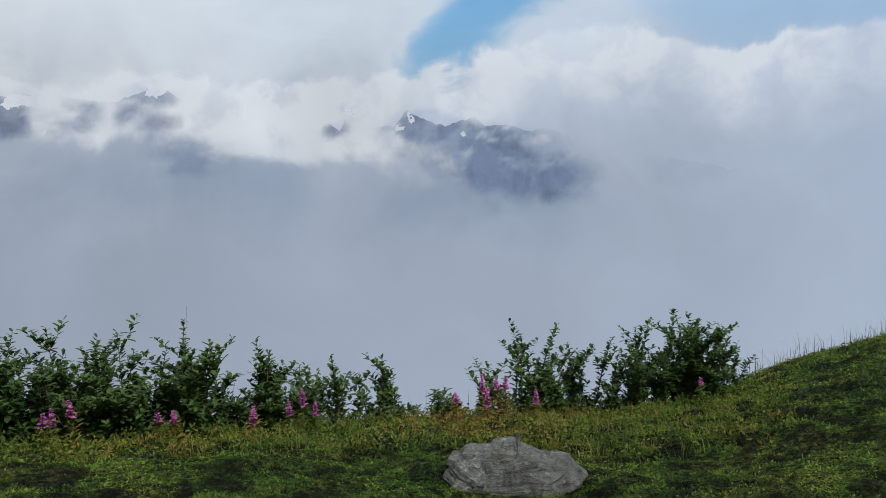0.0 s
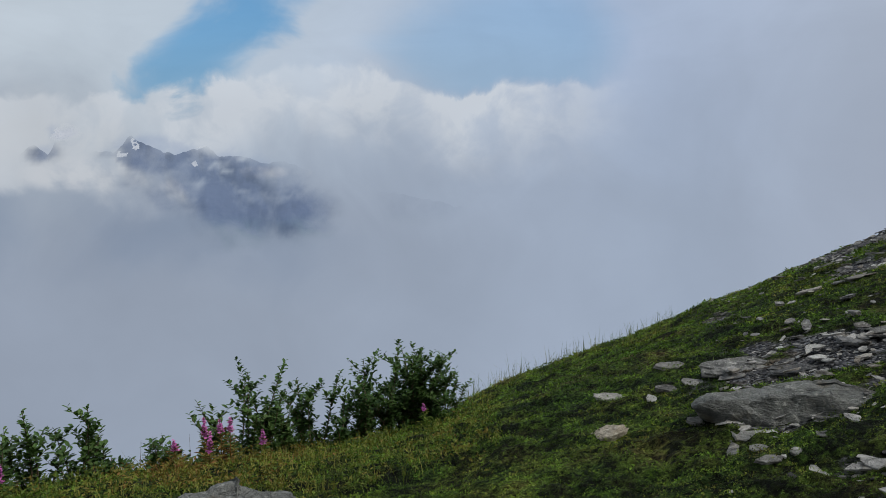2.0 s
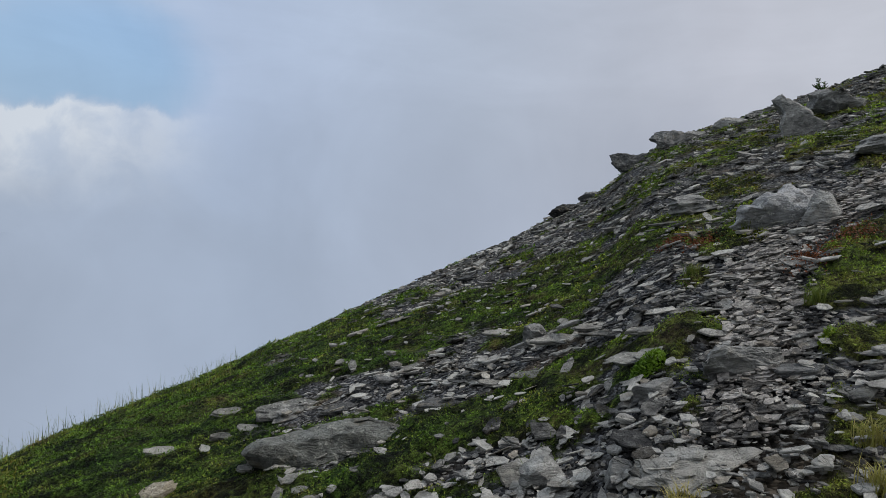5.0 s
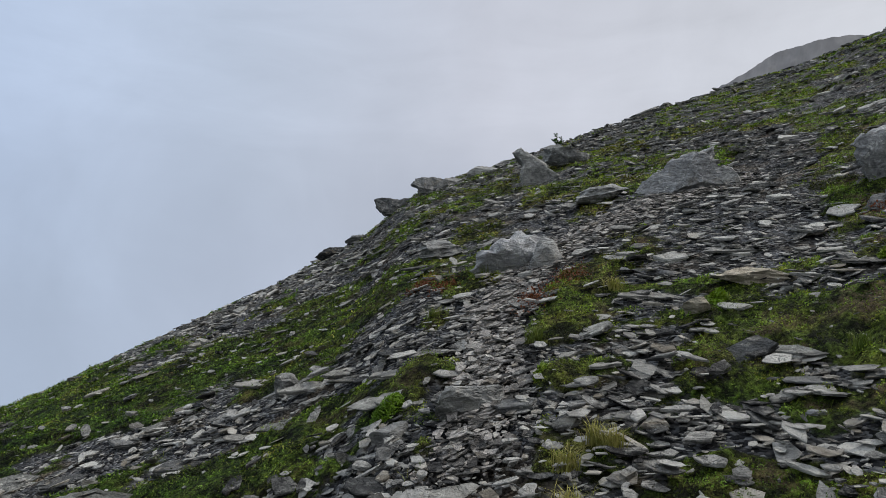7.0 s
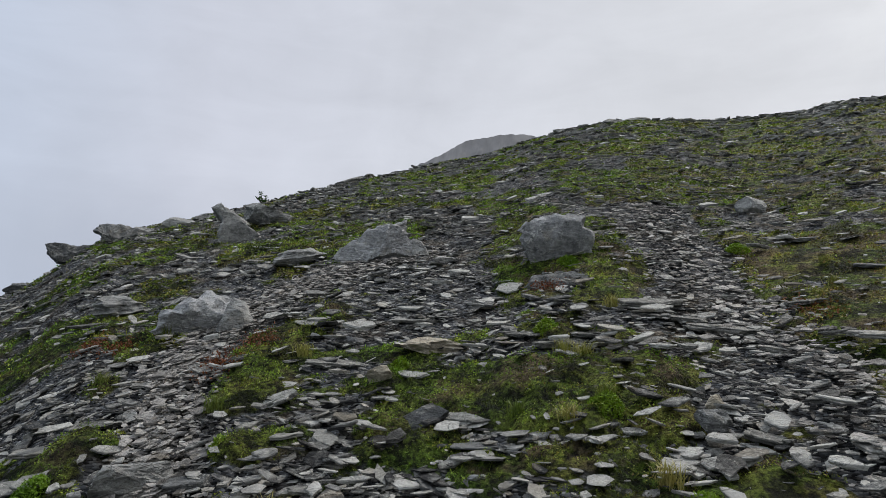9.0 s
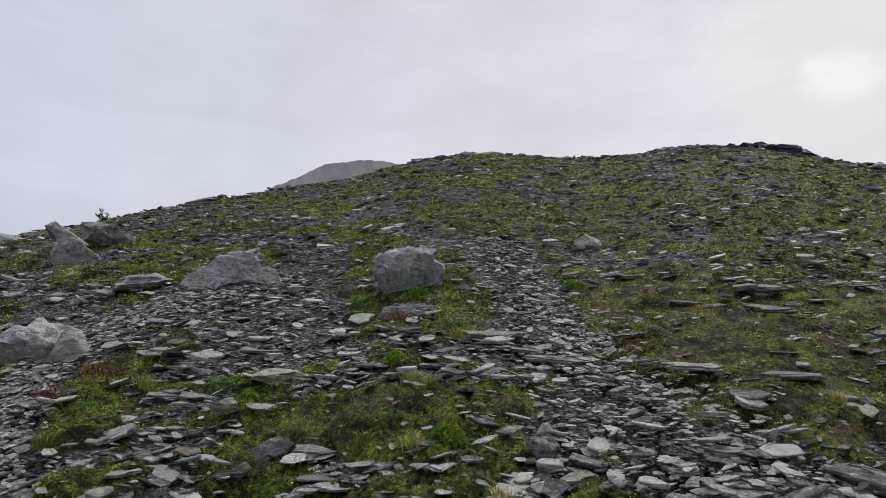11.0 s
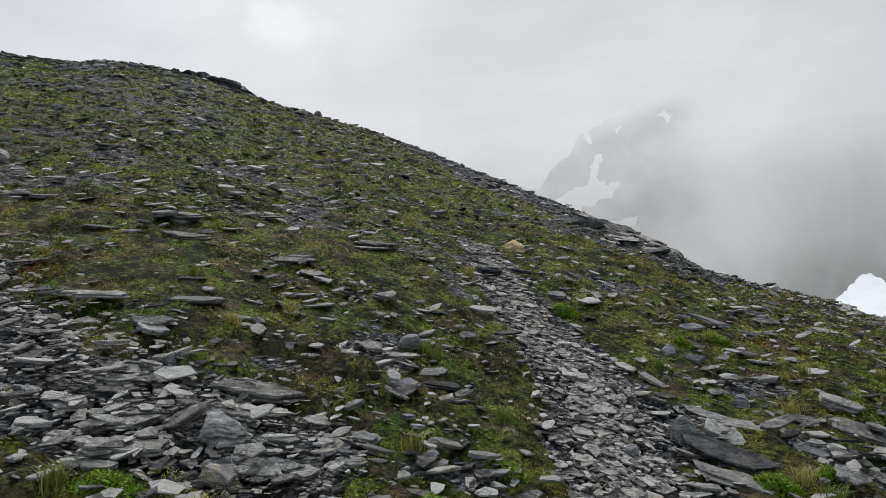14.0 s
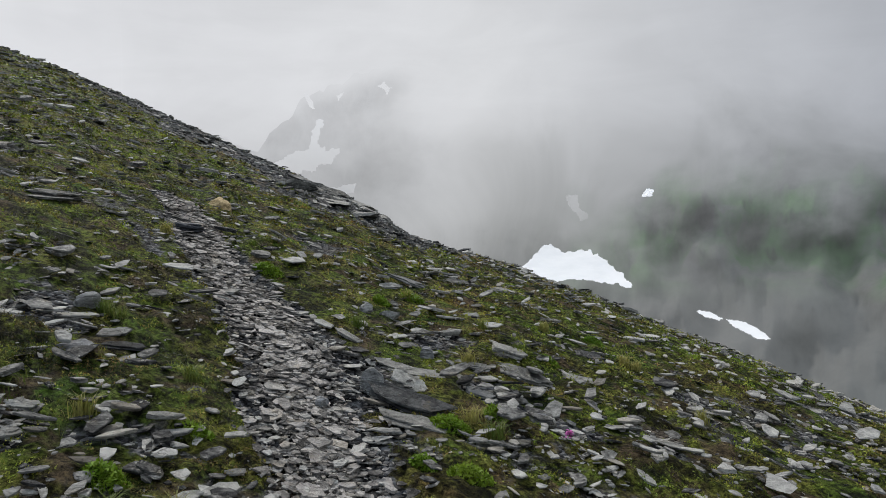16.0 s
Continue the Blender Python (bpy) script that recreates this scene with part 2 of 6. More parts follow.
def stone_material(name, dark, light, pale, island=True, scale=1.0, spread=0.62):
    """Slate: bedded, cracked and lichened; each stone has its own tone."""
    m, n, b = material(name, 0.8)
    geo = n.node("ShaderNodeNewGeometry")
    p = geo.outputs["Position"]
    rnd = geo.outputs["Random Per Island"] if island else n.node("ShaderNodeObjectInfo").outputs["Random"]
    big = n.noise(p, 2.6 * scale, 5, 0.6)
    mid = n.noise(p, 14 * scale, 6, 0.7, 0.3)
    fine = n.noise(p, 75 * scale, 5, 0.75)
    layered = n.node("ShaderNodeMapping", {"Vector": p, "Scale": (10 * scale, 13 * scale, 46 * scale), "Rotation": (0.35, -0.2, 0.4)}).outputs[0]
    strata = n.noise(layered, 1.0, 6, 0.65, 0.5)
    split = n.noise(n.node("ShaderNodeMapping", {"Vector": p, "Scale": (2.2 * scale, 5 * scale, 22 * scale), "Rotation": (0.35, -0.2, 0.4)}).outputs[0], 1.0, 4, 0.55, 0.8)
    crack = n.math("SUBTRACT", 1, n.step(n.math("ABSOLUTE", n.math("SUBTRACT", split, 0.47)), 0.0, 0.016))
    stain = n.step(n.noise(p, 6.5 * scale, 5, 0.65), 0.56, 0.7)
    tone = n.math("ADD", n.math("MULTIPLY_ADD", rnd, spread, 0.31 - spread / 2), n.math("ADD", n.math("MULTIPLY", n.math("SUBTRACT", big, 0.5), 0.5), n.math("MULTIPLY", n.math("SUBTRACT", mid, 0.5), 1.0)))
    col = n.mix(n.step(tone, -0.06, 0.72), dark, light)
    if island:
        odd = n.math("FRACT", n.math("MULTIPLY", rnd, 37.0))
        col = n.mix(n.math("MULTIPLY", n.step(odd, 0.88, 0.97), 0.45), col, (0.30, 0.265, 0.21))
        col = n.mix(n.math("MULTIPLY", n.step(n.math("FRACT", n.math("MULTIPLY", rnd, 71.0)), 0.91, 0.98), 0.4), col, pale)
    col = n.mix(n.math("MULTIPLY", n.step(strata, 0.50, 0.68), 0.32), col, light)
    col = n.mix(n.math("MULTIPLY", n.step(n.math("SUBTRACT", 1, strata), 0.55, 0.7), 0.4), col, dark)
    lichen = n.math("MULTIPLY", n.step(n.noise(p, 26 * scale, 5, 0.7), 0.55, 0.64), n.step(big, 0.40, 0.6))
    col = n.mix(n.math("MULTIPLY", lichen, 0.65), col, pale)
    col = n.mix(n.math("MULTIPLY", n.step(fine, 0.56, 0.75), 0.4), col, dark)
    col = n.mix(n.math("MULTIPLY", stain, 0.3), col, (0.16, 0.125, 0.075))
    col = n.mix(n.math("MULTIPLY", crack, 0.15), col, (0.012, 0.012, 0.012))
    n.put(b.inputs["Base Color"], col)
    h = n.math("ADD", n.math("MULTIPLY", strata, 0.8), n.math("ADD", n.math("MULTIPLY", fine, 0.4), n.math("MULTIPLY", mid, 0.9)))
    bump(n, b, n.math("SUBTRACT", h, n.math("MULTIPLY", crack, 0.35)), 1.0, 0.028)
    return m


SLATE = stone_material("slate", (0.022, 0.022, 0.023), (0.38, 0.374, 0.35), (0.45, 0.44, 0.40), spread=0.66)
TROD_SLATE = stone_material("trodden_slate", (0.038, 0.036, 0.034), (0.37, 0.348, 0.325), (0.48, 0.465, 0.425))
SLATE_OBJ = stone_material("slate_slab", (0.026, 0.027, 0.026), (0.30, 0.292, 0.268), (0.45, 0.445, 0.40), island=False, spread=0.4)
BOULDER = stone_material("boulder_stone", (0.06, 0.061, 0.062), (0.35, 0.35, 0.335), (0.48, 0.48, 0.46), island=False, scale=0.8, spread=0.25)
PALE_BOULDER = stone_material("pale_boulder_stone", (0.062, 0.064, 0.067), (0.40, 0.402, 0.405), (0.56, 0.56, 0.53), island=False, scale=0.8, spread=0.1)
DARK_SLATE = stone_material("dark_slate", (0.02, 0.021, 0.022), (0.17, 0.172, 0.17), (0.30, 0.30, 0.28), island=False)
BLACK_SLATE = stone_material("black_slate", (0.02, 0.023, 0.028), (0.085, 0.09, 0.10), (0.16, 0.16, 0.15), island=False)
CREAM_STONE = stone_material("cream_stone", (0.16, 0.135, 0.10), (0.45, 0.41, 0.33), (0.56, 0.54, 0.47), island=False, spread=0.3)
PALE_SLATE = stone_material("pale_slate", (0.05, 0.051, 0.05), (0.37, 0.37, 0.345), (0.54, 0.54, 0.50), island=False, spread=0.35)
LICHEN_STONE = stone_material("lichen_stone", (0.035, 0.037, 0.035), (0.20, 0.205, 0.19), (0.36, 0.37, 0.33), island=False, spread=0.1)
TAN_STONE = stone_material("tan_stone", (0.33, 0.24, 0.12), (0.52, 0.41, 0.23), (0.56, 0.48, 0.32), island=False)


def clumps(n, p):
    """Dense and thin clumps of low plants: a tone multiplier that paints shade between them and lightens their tops."""
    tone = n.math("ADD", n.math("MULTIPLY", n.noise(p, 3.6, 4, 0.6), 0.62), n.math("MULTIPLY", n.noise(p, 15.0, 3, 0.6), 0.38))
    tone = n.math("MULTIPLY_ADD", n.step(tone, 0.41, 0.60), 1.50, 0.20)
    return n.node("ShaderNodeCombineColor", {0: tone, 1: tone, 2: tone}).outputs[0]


def ground_material():
    m, n, b = material("turf_and_shale", 0.95)
    p = n.node("ShaderNodeNewGeometry").outputs["Position"]
    veg = n.attribute("veg")
    edge = n.noise(p, 6.0, 6, 0.65)
    veg = n.step(n.math("ADD", veg, n.math("MULTIPLY", n.math("SUBTRACT", edge, 0.5), 0.9)), 0.38, 0.58)
    pebble = n.node("ShaderNodeTexVoronoi", {"Vector": n.node("ShaderNodeMapping", {"Vector": p, "Scale": (1, 1, 2)}).outputs[0], "Scale": 34, "Randomness": 1.0})
    chip = n.node("ShaderNodeSeparateColor", {0: pebble.outputs["Color"]}).outputs[0]
    shale = n.mix(n.math("POWER", chip, 2.0), (0.012, 0.0125, 0.014), (0.17, 0.173, 0.18))
    shale = n.mix(n.step(n.noise(p, 1.7, 4), 0.5, 0.7), shale, n.mix(chip, (0.022, 0.017, 0.012), (0.13, 0.11, 0.085)))
    hue = n.noise(p, 2.2, 5, 0.6)
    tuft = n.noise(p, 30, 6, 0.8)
    dry = n.attribute("dry")
    tint = n.noise(p, 0.8, 3, 0.5)
    hue = n.math("ADD", n.math("MULTIPLY", hue, 0.7), n.math("MULTIPLY", tint, 0.3))
    lush = n.ramp(hue, [(0.36, (0.026, 0.056, 0.009)), (0.48, (0.046, 0.088, 0.012)), (0.58, (0.080, 0.102, 0.020)), (0.66, (0.10, 0.08, 0.028))])
    turf = n.ramp(hue, [(0.36, (0.062, 0.115, 0.013)), (0.47, (0.108, 0.152, 0.020)), (0.56, (0.152, 0.155, 0.031)), (0.66, (0.130, 0.090, 0.036))])
    turf = n.mix(dry, lush, turf)
    # near-black between tufts: the shade of the gaps put into the turf colour
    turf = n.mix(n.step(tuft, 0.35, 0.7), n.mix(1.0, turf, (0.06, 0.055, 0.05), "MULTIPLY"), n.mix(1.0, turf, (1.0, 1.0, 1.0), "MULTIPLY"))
    # the same for larger clumps, shading multiplied into the colour
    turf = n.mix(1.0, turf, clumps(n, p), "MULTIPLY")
    soil = n.math("MULTIPLY", n.step(n.noise(p, 3.1, 4, 0.6), 0.52, 0.64), n.math("MULTIPLY_ADD", dry, 0.75, 0.1))
    turf = n.mix(soil, turf, n.mix(n.step(tuft, 0.34, 0.66), (0.014, 0.011, 0.008), (0.165, 0.118, 0.070)))
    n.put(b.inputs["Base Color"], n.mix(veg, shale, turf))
    h = n.node("ShaderNodeMix", {0: veg, 2: n.math("SUBTRACT", 1, pebble.outputs["Distance"]), 3: n.math("MULTIPLY", tuft, 2)}).outputs[0]
    bump(n, b, h, 1.0, 0.045)
    return m


def leaf_material(name, stops, rough=0.6, vary=0.55, low=False):
    m, n, b = material(name, rough)
    g = n.node("ShaderNodeNewGeometry")
    patch = n.noise(g.outputs["Position"], 1.3, 4, 0.6)
    v = n.math("ADD", n.math("MULTIPLY_ADD", n.noise(g.outputs["Position"], 4.0, 4, 0.6), 0.8, n.math("MULTIPLY_ADD", g.outputs["Random Per Island"], 0.2, -0.34)), n.math("ADD", n.math("MULTIPLY", n.math("SUBTRACT", patch, 0.28), 1.0), n.math("MULTIPLY", n.math("SUBTRACT", n.noise(g.outputs["Position"], 0.28, 3, 0.5), 0.5), 0.7)))
    col = n.ramp(v, stops)
    own = n.math("MULTIPLY_ADD", n.math("FRACT", n.math("MULTIPLY", g.outputs["Random Per Island"], 13.7)), vary, 1.12 - vary / 2)
    col = n.mix(1.0, col, n.node("ShaderNodeCombineColor", {0: own, 1: own, 2: own}).outputs[0], "MULTIPLY")
    # low plants also take the painted shading between clumps
    if low:
        col = n.mix(1.0, col, clumps(n, g.outputs["Position"]), "MULTIPLY")
    n.put(b.inputs["Base Color"], col)
    t = n.node("ShaderNodeBsdfTranslucent", {"Color": n.mix(1.0, col, (1.0, 1.1, 0.6), "MULTIPLY")}).outputs[0]
    mix = n.node("ShaderNodeMixShader", {0: 0.2, 1: b.outputs[0], 2: t}).outputs[0]
    n.put(m.node_tree.nodes["Material Output"].inputs[0], mix)
    return m


GROUND = ground_material()
COVER = leaf_material("ground_cover", [(0.00, (0.050, 0.110, 0.011)), (0.26, (0.095, 0.165, 0.017)), (0.48, (0.145, 0.182, 0.025)), (0.64, (0.175, 0.155, 0.034)), (0.78, (0.14, 0.092, 0.036))], low=True)
OLIVE = leaf_material("olive_cover", [(0.00, (0.055, 0.108, 0.010)), (0.22, (0.108, 0.152, 0.017)), (0.40, (0.156, 0.164, 0.027)), (0.52, (0.162, 0.122, 0.036)), (0.66, (0.118, 0.070, 0.033))], low=True)
LUSH = leaf_material("lush_cover", [(0.00, (0.026, 0.057, 0.007)), (0.24, (0.047, 0.096, 0.010)), (0.44, (0.076, 0.122, 0.013)), (0.58, (0.116, 0.124, 0.022)), (0.72, (0.115, 0.078, 0.026))], low=True)
BLADES = leaf_material("grass_blade", [(0.1, (0.045, 0.085, 0.016)), (0.4, (0.09, 0.12, 0.028)), (0.75, (0.20, 0.165, 0.06))])
DRY_BLADES = leaf_material("dry_grass_blade", [(0.1, (0.06, 0.095, 0.018)), (0.4, (0.13, 0.135, 0.030)), (0.75, (0.24, 0.18, 0.065))])
WILLOW = leaf_material("willow_leaf", [(0.1, (0.026, 0.058, 0.016)), (0.4, (0.048, 0.090, 0.025)), (0.8, (0.085, 0.125, 0.042))], 0.5)
HERB = leaf_material("fireweed_leaf", [(0.0, (0.035, 0.072, 0.014)), (0.28, (0.070, 0.110, 0.020)), (0.45, (0.13, 0.125, 0.026)), (0.62, (0.15, 0.08, 0.028))])
CLUMP = leaf_material("clump_leaf", [(0.0, (0.045, 0.095, 0.010)), (0.35, (0.088, 0.155, 0.013)), (0.7, (0.14, 0.19, 0.020))])
STRAW = leaf_material("straw_grass", [(0.0, (0.10, 0.13, 0.03)), (0.4, (0.20, 0.19, 0.06)), (0.8, (0.28, 0.22, 0.09))])
PINK = leaf_material("fireweed_petal", [(0.1, (0.33, 0.08, 0.28)), (0.6, (0.46, 0.14, 0.38)), (0.9, (0.52, 0.20, 0.44))])
RED_LEAF = leaf_material("reddened_leaf", [(0.1, (0.085, 0.030, 0.018)), (0.5, (0.13, 0.045, 0.024)), (0.9, (0.12, 0.11, 0.03))])


def bark_material():
    m, n, b = material("bark", 0.85)
    p = n.node("ShaderNodeNewGeometry").outputs["Position"]
    n.put(b.inputs["Base Color"], n.mix(n.noise(p, 40, 4), (0.06, 0.045, 0.03), (0.16, 0.13, 0.09)))
    bump(n, b, n.noise(p, 120, 3), 0.4, 0.004)
    return m


BARK = bark_material()


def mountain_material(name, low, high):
    m, n, b = material(name, 0.95)  # dark wet rock, blued by haze on the far range, with meadow low down
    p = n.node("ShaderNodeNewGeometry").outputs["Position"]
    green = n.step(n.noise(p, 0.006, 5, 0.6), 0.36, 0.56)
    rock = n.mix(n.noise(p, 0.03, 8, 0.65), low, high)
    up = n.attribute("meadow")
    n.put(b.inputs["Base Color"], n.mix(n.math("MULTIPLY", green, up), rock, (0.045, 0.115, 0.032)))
    return m


def snow_material():
    m, n, b = material("old_snow", 0.7)
    p = n.node("ShaderNodeNewGeometry").outputs["Position"]
    n.put(b.inputs["Base Color"], n.mix(n.noise(p, 0.05, 6, 0.65), (0.50, 0.52, 0.54), (0.70, 0.70, 0.70)))
    return m


def mist_material(name, thin, curls):
    """Drifting mist as a glowing sheet: emits the colour of the cloud it belongs to, as thick as its density says."""
    m = bpy.data.materials.new(name)
    m.use_nodes = True
    n = Nodes(m.node_tree)
    p = n.node("ShaderNodeNewGeometry").outputs["Position"]
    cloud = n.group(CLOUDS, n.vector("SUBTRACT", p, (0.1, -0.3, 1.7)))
    dens = n.attribute("mist_depth")
    rim = n.attribute("mist_rim")
    # billows and wisps where the mist is half open
    way = n.vector("NORMALIZE", n.vector("SUBTRACT", p, (0.1, -0.3, 1.7)))
    curl = n.math("ADD", n.math("MULTIPLY", n.noise(way, 20.0, 9, 0.6, 0.5), 0.75), n.math("MULTIPLY", n.noise(way, 55.0, 6, 0.6, 0.3), 0.25))
    loose = n.math("MULTIPLY", n.math("MULTIPLY", dens, n.math("SUBTRACT", 1, dens)), 4 * curls)
    dens = n.math("ADD", dens, n.math("MULTIPLY", n.math("MULTIPLY", n.math("SUBTRACT", curl, 0.5), 2.4), loose), clamp=True)
    # with a thin colour, half-open mist becomes aerial haze painted on the sheet
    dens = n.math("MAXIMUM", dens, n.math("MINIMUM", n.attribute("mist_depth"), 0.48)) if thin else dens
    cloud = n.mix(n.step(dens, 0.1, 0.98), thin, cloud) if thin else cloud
    # emission stands in for the daylight that real mist would scatter
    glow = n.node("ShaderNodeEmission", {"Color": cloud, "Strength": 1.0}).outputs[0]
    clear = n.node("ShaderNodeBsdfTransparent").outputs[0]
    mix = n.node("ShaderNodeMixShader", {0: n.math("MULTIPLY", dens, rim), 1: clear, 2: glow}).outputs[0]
    n.put(m.node_tree.nodes["Material Output"].inputs[0], mix)
    return m


# the far range has aerial haze put into its blue rock tones
MOUNTAIN, FLANK = mountain_material("haze_blue_range", (0.018, 0.03, 0.07), (0.08, 0.105, 0.16)), mountain_material("grey_flank", (0.05, 0.052, 0.052), (0.16, 0.16, 0.155))
KNOLL = mountain_material("dark_knoll", (0.014, 0.015, 0.017), (0.06, 0.062, 0.064))
SNOW = snow_material()
MIST, BLUE_HAZE_MIST = mist_material("mist", None, 0.25), mist_material("blue_haze_mist", (0.19, 0.30, 0.56), 0.38)

# ---- mesh helpers ----
def mesh_of(name, verts, faces, mat, smooth=False, attr=None):
    """A mesh from arrays: verts (n, 3), faces (m, 3 or 4)."""
    verts, faces = np.asarray(verts, np.float32).reshape(-1, 3), np.asarray(faces, np.int32)
    me = bpy.data.meshes.new(name)
    k = faces.shape[1]
    me.vertices.add(len(verts))
    me.vertices.foreach_set("co", verts.ravel())
    me.loops.add(faces.size)
    me.loops.foreach_set("vertex_index", faces.ravel())
    me.polygons.add(len(faces))
    me.polygons.foreach_set("loop_start", np.arange(0, faces.size, k, dtype=np.int32))
    me.polygons.foreach_set("use_smooth", np.full(len(faces), smooth))
    for key, values in (attr or {}).items():
        me.attributes.new(key, "FLOAT", "POINT").data.foreach_set("value", np.asarray(values, np.float32).ravel())
    me.materials.append(mat)
    me.update(calc_edges=True)
    me.validate()
    return me


def grid_faces(rows, cols, wrap=False):
    i, j = np.meshgrid(np.arange(rows - 1), np.arange(cols if wrap else cols - 1), indexing="ij")
    a, b = i * cols + j, i * cols + (j + 1) % cols
    return np.stack([a, b, b + cols, a + cols], -1).reshape(-1, 4)


def rot_matrices(rx, ry, rz):
    cx, sx, cy, sy, cz, sz = np.cos(rx), np.sin(rx), np.cos(ry), np.sin(ry), np.cos(rz), np.sin(rz)
    m = np.empty((len(rx), 3, 3))
    m[:, 0] = np.stack([cz * cy, cz * sy * sx - sz * cx, cz * sy * cx + sz * sx], -1)
    m[:, 1] = np.stack([sz * cy, sz * sy * sx + cz * cx, sz * sy * cx - cz * sx], -1)
    m[:, 2] = np.stack([-sy, cy * sx, cy * cx], -1)
    return m


def part(name, data, parent, label=""):
    ob = new(name, data)
    ob.parent = parent
    return tagged(ob, label)


SIDES = 7


def plate(seed, thick=0.22, long=1.5, sides=SIDES):
    """A broken slate plate about one unit long: an uneven outline, chipped upper edge, sloping sides."""
    g = np.random.default_rng(seed)
    ang = (np.arange(sides) + g.uniform(-0.36, 0.36, sides)) * 2 * math.pi / sides
    rad = 0.5 * g.uniform(0.60, 1.15, sides)
    x, y = np.cos(ang) * rad, np.sin(ang) * rad / long
    t = thick * g.uniform(0.75, 1.15, sides)
    tip = g.uniform(-0.25, 0.25, 2) * thick
    top = np.stack([x * 0.95, y * 0.94, t / 2 + x * tip[0] + y * tip[1]], -1)
    mid = np.stack([x, y, t * g.uniform(0.05, 0.32, sides)], -1)
    low = np.stack([x * g.uniform(0.8, 0.98, sides), y * g.uniform(0.8, 0.98, sides), -t * 0.6], -1)
    return np.concatenate([top, mid, low])


def plate_faces(sides, rings):
    f = [(0, i, i + 1) for i in range(1, sides - 1)]
    for a in range(0, rings * sides, sides):
        for i in range(sides):
            j = (i + 1) % sides
            f += [(a + i, a + sides + i, a + sides + j), (a + i, a + sides + j, a + j)]
    return np.array(f)


PLATE_FACES, CHIP_FACES = plate_faces(SIDES, 2), plate_faces(5, 1)
CHIPS = np.stack([plate(700 + k, thick=0.05 + 0.011 * (k % 9), long=1.1 + 0.16 * (k % 7), sides=5)[[0, 1, 2, 3, 4, 10, 11, 12, 13, 14]] for k in range(40)])
PLATES = np.stack([plate(k, thick=0.035 + 0.009 * (k % 9), long=1.15 + 0.2 * (k % 8)) for k in range(72)])


def layered_slab(seed, layers=3, cut=3):
    """A slab one unit long and thick of split slate: broken sheets lying on one another, each with its own ragged edge."""
    g = np.random.default_rng(seed)
    corners = int(g.integers(5, 8))
    ang = (np.arange(corners) + g.uniform(-0.34, 0.34, corners)) * 2 * math.pi / corners
    rad = 0.5 * g.uniform(0.72, 1.1, corners)
    xy = np.stack([np.cos(ang) * rad, np.sin(ang) * rad], -1)
    ring = np.concatenate([xy + (np.roll(xy, -1, 0) - xy) * k / cut for k in range(cut)]).reshape(cut, corners, 2).transpose(1, 0, 2).reshape(-1, 2)
    n = len(ring)
    levels = np.concatenate([[0], np.cumsum(g.uniform(0.5, 1.5, layers))])
    levels = levels / levels[-1] - 0.5
    v, f = [], []
    for k in range(layers):
        shift = g.normal(0, 0.035, 2) * (k > 0)
        bite = np.clip(1 + g.normal(0, 0.045, n) - 0.035 * abs(k - layers // 2) - 0.3 * (g.uniform(size=n) < 0.07 * k), 0.55, 1.1)
        edge = ring * bite[:, None] + shift
        gap = 0.03 if k else 0
        tilt = g.normal(0, 0.12, 2)
        warp = g.normal(0, 0.035, n) + edge @ tilt
        low = np.column_stack([edge * g.uniform(0.90, 1.0, (n, 1)), np.full(n, levels[k] + gap)])
        mid = np.column_stack([edge, levels[k] * 0.4 + levels[k + 1] * 0.6 + warp])
        top = np.column_stack([edge * 0.955, np.full(n, levels[k + 1]) + warp + g.normal(0, 0.02, n)])
        b = len(v) * n
        v += [low, mid, top]
        for r in (0, n):
            for i in range(n):
                j = (i + 1) % n
                f += [(b + r + i, b + r + j, b + r + n + j), (b + r + i, b + r + n + j, b + r + n + i)]
        f += [(b + 2 * n, b + 2 * n + i, b + 2 * n + i + 1) for i in range(1, n - 1)] + [(b, b + i + 1, b + i) for i in range(1, n - 1)]
    return np.concatenate(v), np.array(f)


def ball(level):
    bm = bmesh.new()
    bmesh.ops.create_icosphere(bm, subdivisions=level, radius=1)
    v, f = np.array([p.co for p in bm.verts]), np.array([[p.index for p in q.verts] for q in bm.faces])
    bm.free()
    return v, f


BALLS = {3: ball(3), 4: ball(4)}


